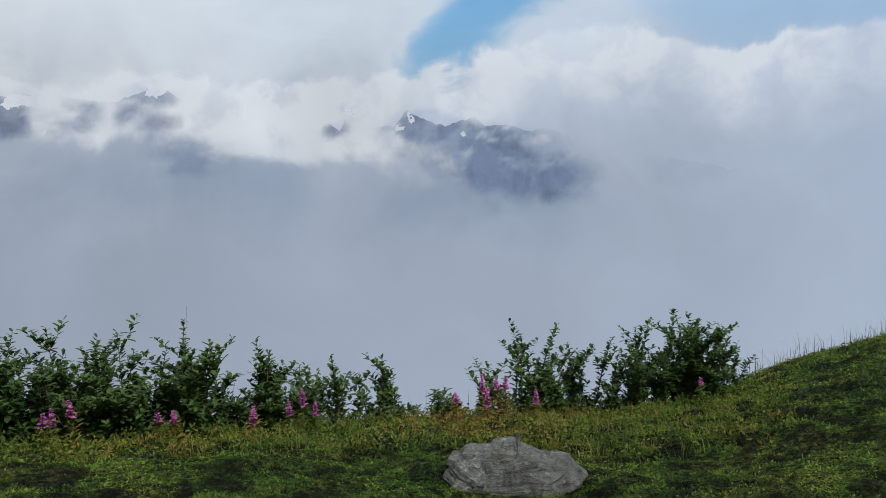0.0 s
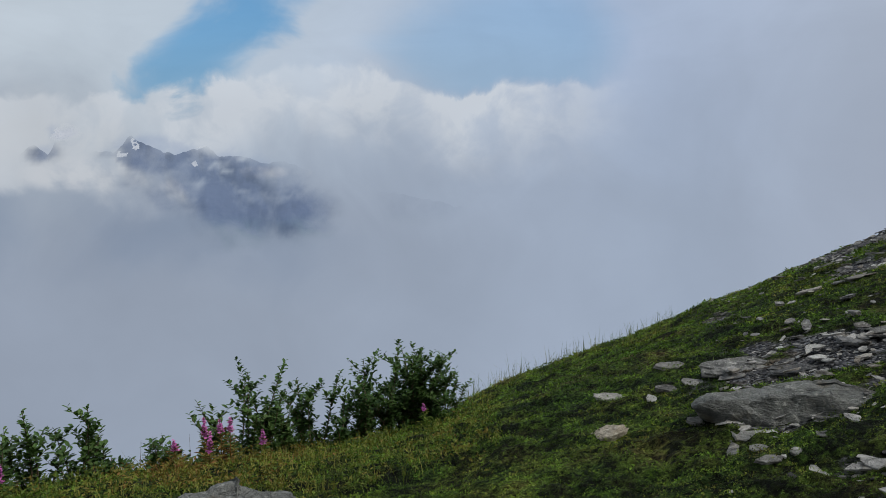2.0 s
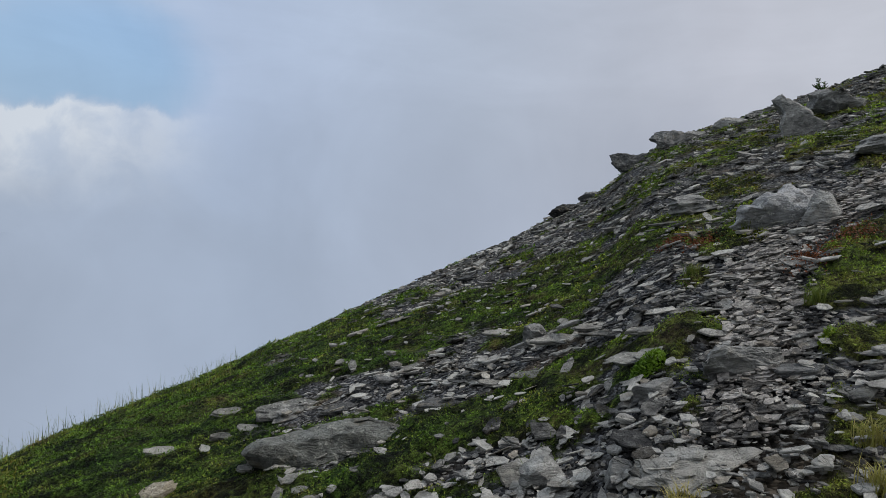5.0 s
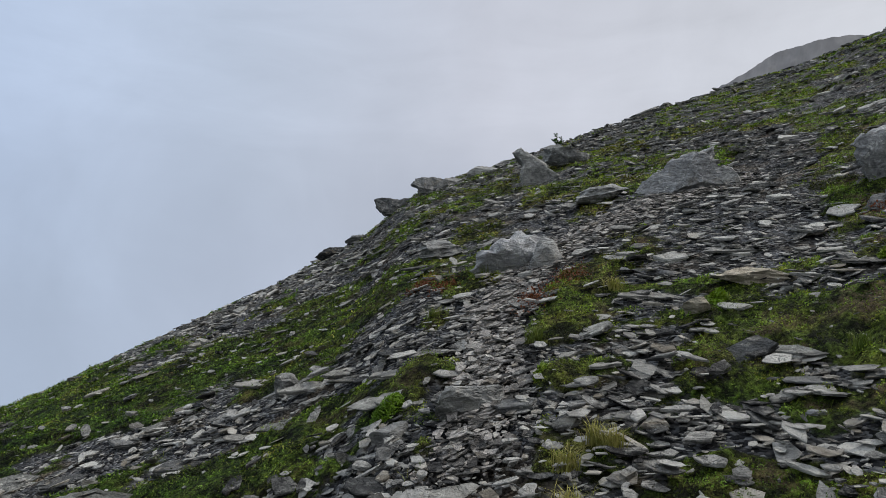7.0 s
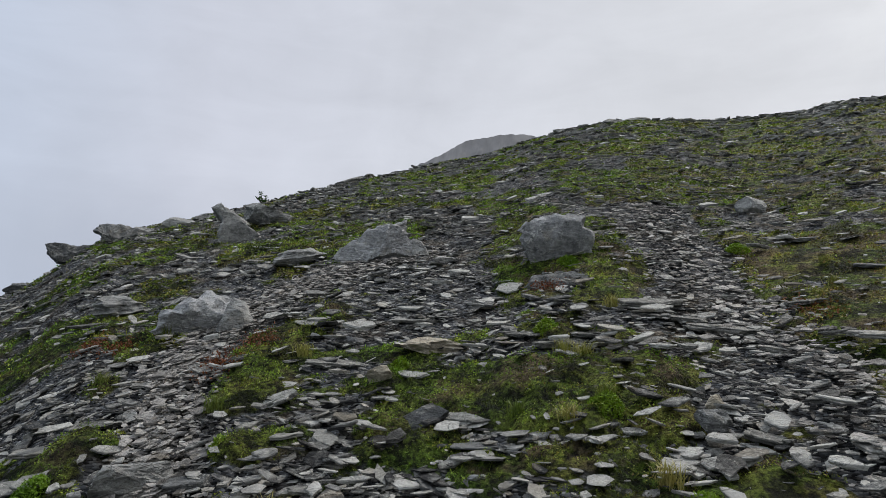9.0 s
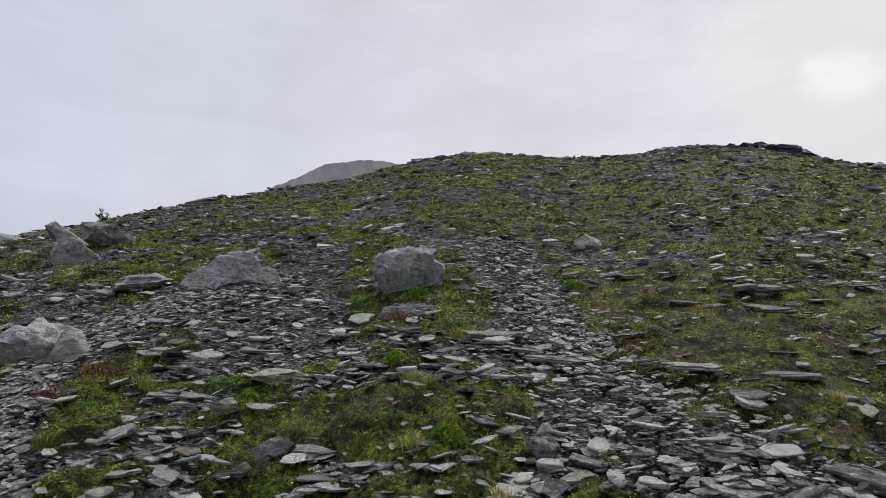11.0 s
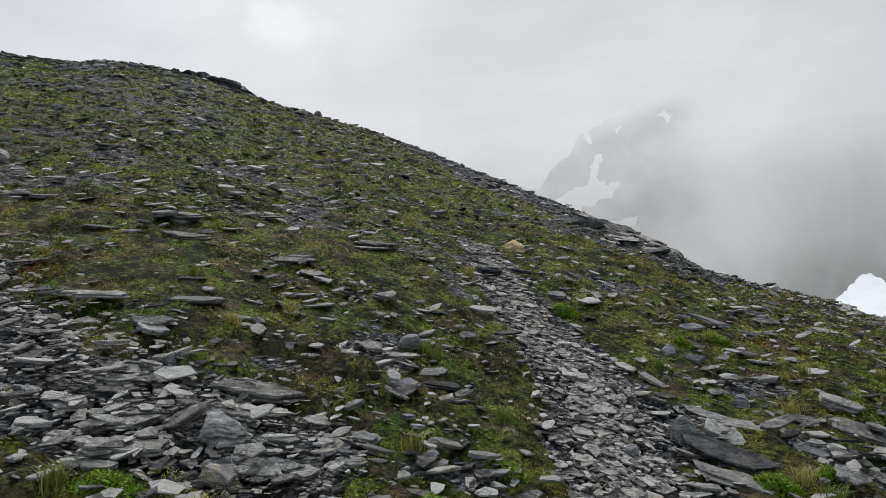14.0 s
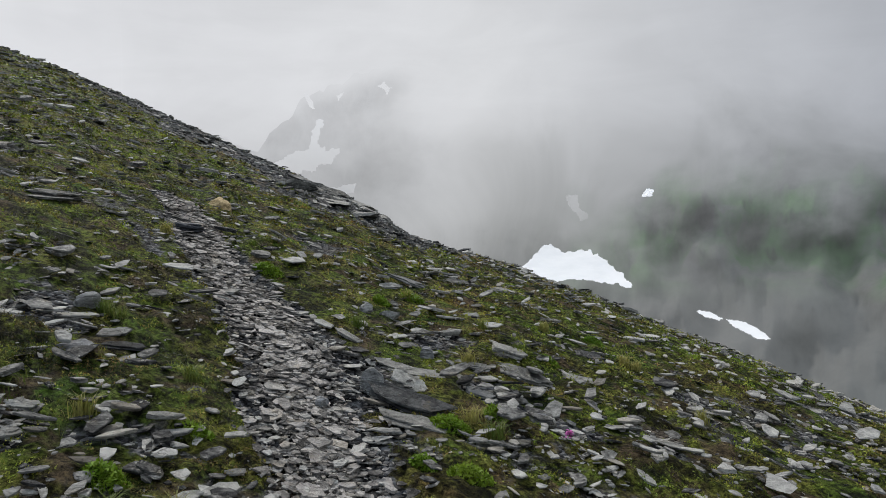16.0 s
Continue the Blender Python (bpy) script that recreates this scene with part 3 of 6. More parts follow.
def boulder_mesh(name, seed, size, mat, cuts=11, keep=0.5, grain=0.03, lean=(0, 0), slant=0.0, taper=0.0, fine=False):
    """An angular boulder: a ball cut by many planes, stepped along its bedding and roughened. size: full width, depth, height. A third of it is in the ground."""
    g = np.random.default_rng(seed)
    ball_verts, ball_faces = BALLS[4 if max(size) > 0.22 and fine else 3]
    v = ball_verts.copy()
    for _ in range(cuts):
        d = g.normal(size=3)
        d /= np.linalg.norm(d)
        over = np.clip(v @ d - g.uniform(keep - 0.08, 0.8), 0, None)
        v = v - over[:, None] * d
    v = v / np.abs(v).max(0)
    bed = np.array([g.normal(0, 0.25), g.normal(0, 0.25), 1.0])
    s = v @ bed * 4.5 + 0.35 * fbm(v[:, 0] * 1.5 + seed, v[:, 1] * 1.5, 3, seed + 1)
    step = hash2(np.floor(s).astype(np.int64), np.zeros(len(s), np.int64) + seed, 5) - 0.5
    ridge = np.abs(s - np.floor(s) - 0.5) * 2
    v[:, :2] *= (1 + grain * 3.2 * step + grain * 1.2 * (0.5 - ridge ** 4))[:, None]
    rough = fbm(v[:, 0] * 2.6 + seed, v[:, 1] * 2.6 + v[:, 2] * 2.1, 5, seed) + 0.6 * np.abs(fbm(v[:, 0] * 5 + v[:, 2] * 4, v[:, 1] * 5 - v[:, 2] * 3, 4, seed + 4))
    notch = np.clip(np.abs(fbm(v[:, 0] * 1.7 + 3 * seed, v[:, 2] * 1.7 + v[:, 1], 3, seed + 9)), 0, 0.12) - 0.12
    v = v * (1 + grain * 2.4 * rough + grain * 9 * notch)[:, None]
    v[:, :2] *= (1 - taper * np.clip((v[:, 2] + 0.6) / 1.6, 0, 1))[:, None]
    v[:, 0] += slant * (v[:, 2] + 0.5)
    v = v * (np.array(size) / 2)
    v[:, 2] += size[2] * 0.18
    v[:, 2] += v[:, 0] * lean[0] + v[:, 1] * lean[1]
    return mesh_of(name, v, ball_faces, mat)


def slope_at(x, y, e=0.25):
    return (height(x + e, y) - height(x - e, y)) / (2 * e), (height(x, y + e) - height(x, y - e)) / (2 * e)


def ground_place(x, y, turn=0, follow=1.0, lift=0.0, rx=0, ry=0):
    """A pose on the hillside, leaning with it by the share given."""
    gx, gy = slope_at(x, y)
    up = Vector((-gx * follow, -gy * follow, 1)).normalized()
    q = Vector((0, 0, 1)).rotation_difference(up)
    return Matrix.Translation((x, y, float(height(x, y)) + lift + 0.7 * float(canopy(x, y, verdure(x, y))))) @ q.to_matrix().to_4x4() @ pose(0, 0, 0, rx, ry, turn)

# ---- hillside ----
TRAIL_UP = [(3.0, 0.55, 0.2), (3.65, 0.62, 0.2), (4.34, 0.8, 0.22), (5.02, 0.92, 0.24), (5.73, 0.84, 0.3), (6.6, 0.6, 0.36), (8.2, -0.9, 0.45)]
TRAIL_MID = [(2.3, -2.75, 0.5), (2.75, -2.51, 0.5), (3.82, -2.57, 0.42), (5.19, -2.7, 0.42), (6.61, -3.05, 0.4), (8.6, -3.4, 0.5)]
TRAIL_PATH = [(0.55, -2.6, 0.2), (0.87, -3.33, 0.24), (1.12, -3.7, 0.24), (1.52, -4.55, 0.26), (2.22, -5.45, 0.24), (2.79, -6.07, 0.2), (3.26, -6.8, 0.18), (3.95, -7.62, 0.18)]
# swards and cushions of moss, then bare scree: place, reach along the slope, reach up it
SWARD_LOWER = [(6.23, 3.12, 0.46, 0.68), (6.47, 2.75, 0.49, 0.71), (6.47, 2.28, 0.37, 0.48), (5.57, 2.77, 0.39, 0.41), (5.53, 1.4, 0.14, 0.35), (4.82, 1.37, 0.12, 0.16),
    (5.05, 0.41, 0.23, 0.46), (4.44, 0.48, 0.13, 0.24), (4.42, 0.33, 0.2, 0.21), (4.02, 1.12, 0.32, 0.12), (4.14, 1.75, 0.25, 0.22), (3.73, 1.25, 0.14, 0.13),
    (3.74, 0.24, 0.2, 0.16), (4.79, -0.49, 0.21, 0.22), (4.1, -1.07, 0.37, 0.35), (4.27, -0.58, 0.22, 0.17), (3.88, -0.4, 0.17, 0.18), (3.71, -1.14, 0.22, 0.18)]
SWARD_UPPER = [(3.52, -0.43, 0.21, 0.12), (3.95, -1.5, 0.21, 0.23), (3.93, -1.73, 0.22, 0.2), (3.42, -1.62, 0.16, 0.2), (3.23, -1.15, 0.2, 0.12), (3.14, -1.27, 0.19, 0.12),
    (3.27, -0.76, 0.12, 0.12), (6.23, -1.42, 0.17, 0.48), (5.36, -1.34, 0.16, 0.26), (5.69, -2.22, 0.23, 0.21), (5.6, -3.34, 0.24, 0.57), (4.54, -2.75, 0.16, 0.3),
    (9.16, -4.15, 0.55, 0.67), (7.9, 0.57, 0.18, 0.89), (8.91, 1.39, 0.28, 0.45), (5.59, 1.14, 0.2, 0.31), (10.27, -3.8, 0.78, 1.5), (5.41, -4.04, 0.76, 0.49),
    (4.23, -3.71, 0.33, 0.32), (4.26, -5.39, 0.41, 0.28), (4.36, -2.98, 0.24, 0.35), (3.51, -2.84, 0.2, 0.28), (3.35, -3.37, 0.28, 0.24)]
SWARD_SOUTH = [(3.21, -3.16, 0.29, 0.2), (3.12, -2.76, 0.13, 0.12), (3.52, -2.76, 0.13, 0.2), (3.65, -3.79, 0.31, 0.24), (3.92, -3.56, 0.23, 0.25), (3.63, -4.76, 0.31, 0.31),
    (3.37, -5.28, 0.32, 0.35), (2.96, -3.5, 0.13, 0.12), (3.06, -4.38, 0.27, 0.17), (2.8, -5.08, 0.17, 0.3), (2.93, -3.75, 0.2, 0.13), (2.51, -3.18, 0.12, 0.12),
    (2.11, -3.43, 0.2, 0.16), (1.88, -3.3, 0.15, 0.14), (2.43, -2.32, 0.14, 0.12), (1.87, -2.84, 0.12, 0.12), (2.24, -4.09, 0.15, 0.23), (2.06, -4.31, 0.12, 0.3)]
SWARD_PATH = [(1.75, -3.58, 0.12, 0.25), (2.81, -7.21, 0.17, 0.55), (1.7, -3.99, 0.12, 0.31), (1.54, -3.52, 0.12, 0.23), (1.49, -6.03, 0.32, 0.33), (2.06, -8.77, 0.54, 0.67),
    (1.77, -6.77, 0.41, 0.33), (1.87, -5.71, 0.14, 0.18), (0.63, -4.4, 0.19, 0.22), (1.2, -5.15, 0.19, 0.17), (0.92, -8.81, 0.72, 0.73), (0.34, -6.86, 0.28, 0.45),
    (0.18, -6.32, 0.28, 0.32), (0.04, -5.62, 0.29, 0.23), (0.43, -5.48, 0.2, 0.19), (-0.14, -5.07, 0.22, 0.19), (-0.36, -9.55, 0.5, 1.75)]
SWARD_NORTH = [(5.56, 5.08, 0.53, 0.93), (6.53, 4.39, 0.73, 0.72), (7.57, 3.7, 0.52, 0.57), (5.41, 2.64, 0.46, 0.31), (4.02, 1.88, 0.29, 0.26), (3.73, 2.04, 0.33, 0.25),
    (3.51, 2.33, 0.26, 0.21), (2.89, 2.51, 0.28, 0.22), (3.45, 1.73, 0.15, 0.13), (9, 4.6, 2.5, 0.5)]
GREEN = SWARD_LOWER + SWARD_UPPER + SWARD_SOUTH + SWARD_PATH + SWARD_NORTH
SCREE_NORTH = [(4.6, 1.56, 0.56, 0.41), (4.37, 1.73, 0.22, 0.15), (4.35, -1.43, 0.4, 0.16), (6.25, -0.77, 0.71, 0.58), (5.18, -1.08, 0.43, 0.24), (5.7, -2.86, 0.24, 0.81),
    (4.69, -2.17, 0.45, 0.36), (3.91, -2.23, 0.26, 0.36), (8.31, -1.23, 0.39, 1.04), (3.21, -0.56, 0.28, 0.12), (3.14, -1.64, 0.18, 0.12), (3.43, -1.97, 0.17, 0.13),
    (5.16, -0.08, 0.19, 0.14), (4.64, -0.08, 0.21, 0.13), (9.01, 4.39, 0.55, 0.88), (5.11, 1.39, 0.32, 0.27), (4.5, 2.72, 0.45, 0.48), (4.44, 3.69, 0.27, 0.36),
    (4.61, 1.67, 0.41, 0.31), (9.29, 6.04, 0.69, 1.48), (5.23, 1.82, 0.38, 0.29), (8.02, 5.89, 0.46, 0.88), (3.88, 3.69, 0.38, 0.24), (3, 1.14, 0.29, 0.19)]
SCREE_SOUTH = [(3.37, 1.03, 0.13, 0.19), (3.22, 1.74, 0.23, 0.13), (3.53, -2.44, 0.19, 0.28), (3.03, -2.56, 0.29, 0.18), (2.47, -2.66, 0.31, 0.16), (5.02, -5.94, 0.47, 0.35),
    (5.49, -2.65, 0.28, 0.64), (4.72, -4.41, 0.29, 0.21), (2.73, -2.43, 0.39, 0.26), (2.27, -2.55, 0.19, 0.12), (1.98, -2.85, 0.15, 0.12), (2.82, -3.2, 0.33, 0.12),
    (1.29, -4.48, 0.3, 0.33), (0.86, -4.36, 0.29, 0.2), (1.75, -5.02, 0.23, 0.34), (0.84, -5.67, 0.25, 0.25), (0.34, -4.75, 0.21, 0.19), (2.54, -3.86, 0.2, 0.12),
    (3.58, -3.01, 0.17, 0.12), (12, 8, 3, 1), (5.2, -16, 2.5, 1.2)]
BARE = SCREE_NORTH + SCREE_SOUTH

# the bare rib under the shoulder
RIB = [(HUB[0] + r * math.sin(radians(az)), HUB[1] + r * math.cos(radians(az)), 1.8, 2.4) for az, r in ((150, 25), (154, 22), (158, 19), (162, 17), (165, 15.5), (168, 14))]


def blob(x, y, spots):
    best = np.zeros(np.shape(x))
    for x0, y0, a, b in spots:
        r = math.hypot(x0, y0)
        ux, uy = x0 / r, y0 / r
        along, up = (x - x0) * uy - (y - y0) * ux, (x - x0) * ux + (y - y0) * uy
        best = np.maximum(best, np.clip(1.5 - np.sqrt((along / a) ** 2 + (up / b) ** 2), 0, 1))
    return best


def trails(x, y):
    return np.maximum(np.maximum(trail_gap(x, y, TRAIL_UP, 1.0), trail_gap(x, y, TRAIL_MID, 1.0)), trail_gap(x, y, TRAIL_PATH, 1.0))


def verdure(x, y):
    """1 where turf covers the hill, 0 where shale lies bare."""
    az, r = polar(x, y)
    w = 0.13 * fbm(x * 1.7, y * 1.7, 3, 31) + 0.05 * fbm(x * 6, y * 6, 2, 33)
    far = 1 + np.clip(r - 6, 0, 40) / 22
    chance = 0.42 + 0.38 * np.clip((r - 5) / 4, 0, 1)
    v = 0.45 + chance * fbm((x + w) / (0.55 * far), (y + w) / (0.55 * far), 4, 41) + 0.38 * fbm(x * 5.0, y * 5.0, 3, 45) + 0.2 * fbm(x / 4.0, y / 4.0, 2, 51)
    v = v + 0.75 * np.clip((46 - az) / 12, 0, 1) * (az > -70) + 0.9 * np.clip((az - 225) / 20, 0, 1)
    v = v + 0.25 * np.clip((az - 105) / 25, 0, 1) + 0.16 * np.clip((66 - az) / 6, 0, 1) * np.clip((6.5 - r) / 2, 0, 1)
    v = v + 0.75 * blob(x + w, y - w, GREEN) - 0.55 * blob(x - w, y + w, BARE) - 1.0 * blob(x + w, y + w, RIB)
    v = v + 0.06 * np.clip((r - 6.5) / 6, 0, 1) * np.clip((az - 100) / 20, 0, 1) - 0.05 * np.clip((r - 6.5) / 6, 0, 1) * np.clip((90 - az) / 20, 0, 1)
    faint = np.maximum(trail_gap(x + w, y + w, TRAIL_UP, 1.0), trail_gap(x + w, y + w, TRAIL_MID, 0.75))
    return np.clip(v - 1.3 * trail_gap(x + 0.5 * w, y + 0.5 * w, TRAIL_PATH, 1.0) - 0.75 * faint, 0, 1)


def canopy(x, y, v):
    """How high the low plants stand: little cushions and tufts with gaps between."""
    tuft = np.clip(0.5 + 1.0 * fbm(x * 6.0, y * 6.0, 2, 317) + 0.7 * fbm(x * 17.0, y * 17.0, 2, 321), 0, 1) * np.clip(0.6 + 0.9 * fbm(x * 1.9, y * 1.9, 2, 319), 0.25, 1)
    return (0.012 + 0.085 * tuft) * np.clip((v - 0.36) * 2.6, 0, 1) * np.clip(12 / np.hypot(x, y), 0.35, 1)


def build_ground():
    az = np.radians(np.concatenate([np.arange(-50, 216, 0.5), np.arange(216, 310, 3.0)]))
    r = np.concatenate([[0.02], np.geomspace(0.5, 1.9, 24), np.geomspace(1.93, 70, 270), np.geomspace(75, 4500, 40)])
    R, A = np.meshgrid(r, az, indexing="ij")
    x, y = HUB[0] + R * np.sin(A), HUB[1] + R * np.cos(A)
    z = height(x, y)
    veg = verdure(x, y)
    z = z - 0.05 * trails(x, y) + 0.02 * np.clip(veg - 0.4, 0, 0.5) + 0.75 * canopy(x, y, veg) * np.clip(R / 2, 0, 1)
    verts = np.stack([x, y, z], -1).reshape(-1, 3)
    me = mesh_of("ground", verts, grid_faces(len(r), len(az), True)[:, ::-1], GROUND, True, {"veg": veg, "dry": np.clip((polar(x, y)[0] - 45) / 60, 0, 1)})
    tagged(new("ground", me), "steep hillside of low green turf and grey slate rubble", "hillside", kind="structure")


build_ground()


# ---- far hill, mountains and mist ----
def shell(az0, az1, el0, el1, step, dist, grow=0.0):
    """A patch of far land or mist seen in the headings and rises given, in degrees; dist(az, el) in metres."""
    a, e = np.arange(az0, az1 + step, step), np.arange(el0, el1 + step, step)
    A, E = np.meshgrid(a, e)
    d = dist(A, E)
    ra, re = np.radians(A), np.radians(E)
    v = np.stack([0.1 + d * np.sin(ra), -0.3 + d * np.cos(ra), 1.7 + d * np.tan(re)], -1)
    return A, E, v.reshape(-1, 3), grid_faces(len(e), len(a))


def ridge_mesh(name, tops, base, near, depth, step, jag, seed, mat, meadow=(0, 0)):
    """A mountain flank from a valley at base degrees up to an uneven crest, falling back as it climbs."""
    az0, az1 = tops[0][0], tops[-1][0]
    a = np.arange(az0, az1 + step, step)
    crest = np.interp(a, [t[0] for t in tops], [t[1] for t in tops])
    crest = crest + jag * fbm(a / 1.7, a * 0 + 3.3, 5, seed) + 0.35 * jag * fbm(a * 2.3, a * 0 + 1.3, 4, seed + 3)
    k = np.linspace(0, 1, 44)
    K, A = np.meshgrid(k, a, indexing="ij")
    E = base + (crest[None, :] - base) * K
    d = near + depth * K + depth * 0.22 * fbm(A / 3.0, E / 4.0, 5, seed + 7) * (0.3 + K)
    ra = np.radians(A)
    v = np.stack([d * np.sin(ra), d * np.cos(ra), 1.7 + d * np.tan(np.radians(E))], -1)
    green = np.clip((meadow[1] - E) / 3, 0, 1) * np.clip((E + 4) / 3, 0, 1) * np.clip((A - meadow[0]) / 4, 0, 1)
    return mesh_of(name, v.reshape(-1, 3), grid_faces(len(k), len(a)), mat, True, {"meadow": green})


knoll = new("knoll", ridge_mesh("knoll", [(84, 6), (90, 12.9), (93, 15.1), (95, 16.2), (97, 17.0), (99.5, 17.4), (101.3, 17.5), (104, 17.2), (109, 16.6)], 5, 90, 50, 0.15, 0.3, 61, KNOLL, (80, 8)))
tagged(knoll, "grey rocky knoll dim in the mist behind the brow", "hill", kind="structure")
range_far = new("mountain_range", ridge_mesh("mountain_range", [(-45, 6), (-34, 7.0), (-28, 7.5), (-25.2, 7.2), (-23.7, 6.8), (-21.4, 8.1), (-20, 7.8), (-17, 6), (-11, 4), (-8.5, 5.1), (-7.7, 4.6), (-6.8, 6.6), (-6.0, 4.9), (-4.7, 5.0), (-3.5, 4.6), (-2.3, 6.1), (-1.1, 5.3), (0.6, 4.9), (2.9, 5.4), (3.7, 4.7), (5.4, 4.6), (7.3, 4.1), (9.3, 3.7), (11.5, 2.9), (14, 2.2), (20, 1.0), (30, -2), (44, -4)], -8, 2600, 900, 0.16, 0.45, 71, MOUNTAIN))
tagged(range_far, "far mountain range tinted haze blue, with snow on its crests among clouds", "mountains", kind="structure")
flank = new("mountain_flank", ridge_mesh("mountain_flank", [(140, 9), (152, 10), (157, 8.5), (160.3, 12.2), (163.5, 13.2), (168, 15.5), (174, 20), (190, 22), (205, 22), (225, 20)], -14, 700, 900, 0.3, 0.9, 81, FLANK, (178, 9)))
tagged(flank, "dim grey mountain flank with green slopes behind mist", "mountain", kind="structure")


def mist_sheet(name, az0, az1, el0, el1, step, dist, density, label, mat=None):
    A, E, v, f = shell(az0, az1, el0, el1, step, lambda a, e: dist + 0 * a)
    d = density(A, E)
    border = np.minimum.reduce([A - az0, az1 - A, E - el0, el1 - E])
    ob = new(name, mesh_of(name, v, f, mat or MIST, True, {"mist_depth": np.clip(d, 0, 1), "mist_rim": np.clip(border / 1.5, 0, 1)}))
    ob.visible_shadow = False
    return tagged(ob, label, "mist", kind="structure")


def opening(A, E, a0, e0, wa, we, seed, ragged=0.6):
    """How open the mist is round a heading and rise: 1 at its heart, 0 outside."""
    q = np.sqrt(((A - a0) / wa) ** 2 + ((E - e0) / we) ** 2) + ragged * fbm(A / 4.0, E / 2.6, 5, seed)
    u = np.clip((1.35 - q) / 0.95, 0, 1)
    return u * u * (3 - 2 * u)


def north_density(A, E):
    o = 0.50 * opening(A, E, 4.6 - 0.5 * (E - 2), 1.8, 6.4, 3.5, 91, 0.5)
    o = np.maximum(o, 0.52 * opening(A, E, -0.8, 4.6, 3.2, 1.5, 93, 0.35))
    # a bank of cloud lies across the foot of the western summits
    o = o * (1 - 0.95 * np.clip((3.9 - 0.55 * (A + 6.0) - E + 1.2 * fbm(A / 1.6, E / 1.2, 4, 94)) / 1.1, 0, 1) * np.clip((1.5 - A) / 2.5, 0, 1))
    o = np.maximum(o, 0.6 * opening(A, E, -6.8, 6.2, 1.0, 0.6, 92, 0.25))
    o = np.maximum(o, 0.36 * opening(A, E, -8.0, 4.7, 1.2, 0.7, 98, 0.8))
    o = np.maximum(o, 0.4 * opening(A, E, -23.2, 5.9, 2.2, 1.7, 95, 1.1))
    o = np.maximum(o, 0.4 * opening(A, E, -21.3, 7.5, 1.7, 0.7, 90, 0.9))
    o = np.maximum(o, 0.34 * opening(A, E, -26.6, 5.9, 2.2, 1.6, 89, 1.1))
    o = np.maximum(o, 0.2 * opening(A, E, -19.3, 3.3, 3.6, 1.5, 88, 0.9))
    o = np.maximum(o, 0.48 * opening(A, E, -31.5, 6.0, 3.0, 1.9, 96, 0.6))
    o = np.maximum(o, 0.08 * opening(A, E, 19.5, 0.8, 3.0, 1.8, 97, 0.5))
    puff = np.clip(fbm(A / 1.9, E / 1.2, 5, 99) * 2.6 - 0.2, 0, 1) * np.clip((E - 0.5) / 2.0, 0, 1)
    return 1 - o * (1 - 0.9 * puff)


def south_density(A, E):
    o = 0.21 * opening(A, E, 162.0, 8.0, 9.0, 6.0, 101, 0.25)
    o = np.maximum(o, 0.24 * opening(A, E, 164.0 + (E - 12) * 1.2, 12.0, 3.6, 2.3, 103, 0.2))
    o = np.maximum(o, 0.55 * opening(A, E, 186, -6, 26, 7.0, 105, 0.25))
    o = np.maximum(o, 0.66 * opening(A, E, 194, 0.8, 9, 5.5, 107, 0.4))
    o = np.maximum(o, 0.1 * opening(A, E, 182, 3.7, 1.6, 1.8, 110, 0.2))
    o = np.maximum(o, 0.8 * opening(A, E, 206, 0.0, 8, 7.0, 108, 0.4))
    return 1 - o * (1 - 0.5 * np.clip(fbm(A / 6, E / 4, 4, 109) * 1.5, 0, 1))


mist_sheet("mist_bank", -62, 66, -32, 12.5, 0.3, 300, north_density, "pale banks of valley cloud drifting before far mountains", BLUE_HAZE_MIST)
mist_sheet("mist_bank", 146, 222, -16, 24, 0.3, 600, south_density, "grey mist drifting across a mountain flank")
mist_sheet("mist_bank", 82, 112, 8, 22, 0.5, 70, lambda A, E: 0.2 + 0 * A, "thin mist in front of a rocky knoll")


# ---- old snow lying on the flank ----
def inside(A, E, corners):
    """How deep a direction lies inside an outline, in degrees; negative outside."""
    deep, odd = np.full(A.shape, 99.0), np.zeros(A.shape, bool)
    for (a0, e0), (a1, e1) in zip(corners, corners[1:] + corners[:1]):
        u = np.clip(((A - a0) * (a1 - a0) + (E - e0) * (e1 - e0)) / ((a1 - a0) ** 2 + (e1 - e0) ** 2), 0, 1)
        deep = np.minimum(deep, np.hypot(A - a0 - u * (a1 - a0), E - e0 - u * (e1 - e0)))
        cross = (e0 > E) != (e1 > E)
        odd ^= cross & (A < a0 + (E - e0) * (a1 - a0) / (e1 - e0 + 1e-9))
    return np.where(odd, deep, -deep)


def snow_patch(corners, seed, label, away=615, ragged=0.22):
    """A field of old snow with a melted, ragged edge round an outline of headings and rises, lying back on the slope."""
    a0, a1 = min(c[0] for c in corners) - 0.4, max(c[0] for c in corners) + 0.4
    e0, e1 = min(c[1] for c in corners) - 0.4, max(c[1] for c in corners) + 0.4
    A, E, v, f = shell(a0, a1, e0, e1, 0.055, lambda a, e: away + 26 * (e - e0))
    field = (inside(A, E, corners) + ragged * fbm(A * 2.2, E * 2.6, 5, seed)).ravel()
    f = f[(field[f] > 0).all(1)]
    owner = np.arange(len(v))
    for _ in range(400):
        low = owner[f].min(1)
        last = owner.copy()
        for c in range(4):
            np.minimum.at(owner, f[:, c], low)
        if (owner == last).all():
            break
    for one in np.unique(owner[f[:, 0]]):
        faces = f[owner[f[:, 0]] == one]
        if len(faces) < 12:
            continue
        used = np.unique(faces)
        index = np.zeros(len(v), int)
        index[used] = np.arange(len(used))
        tagged(new("snow_patch", mesh_of("snow_patch", v[used], index[faces], SNOW, True)), label, "snow", "snow on the far mountains")


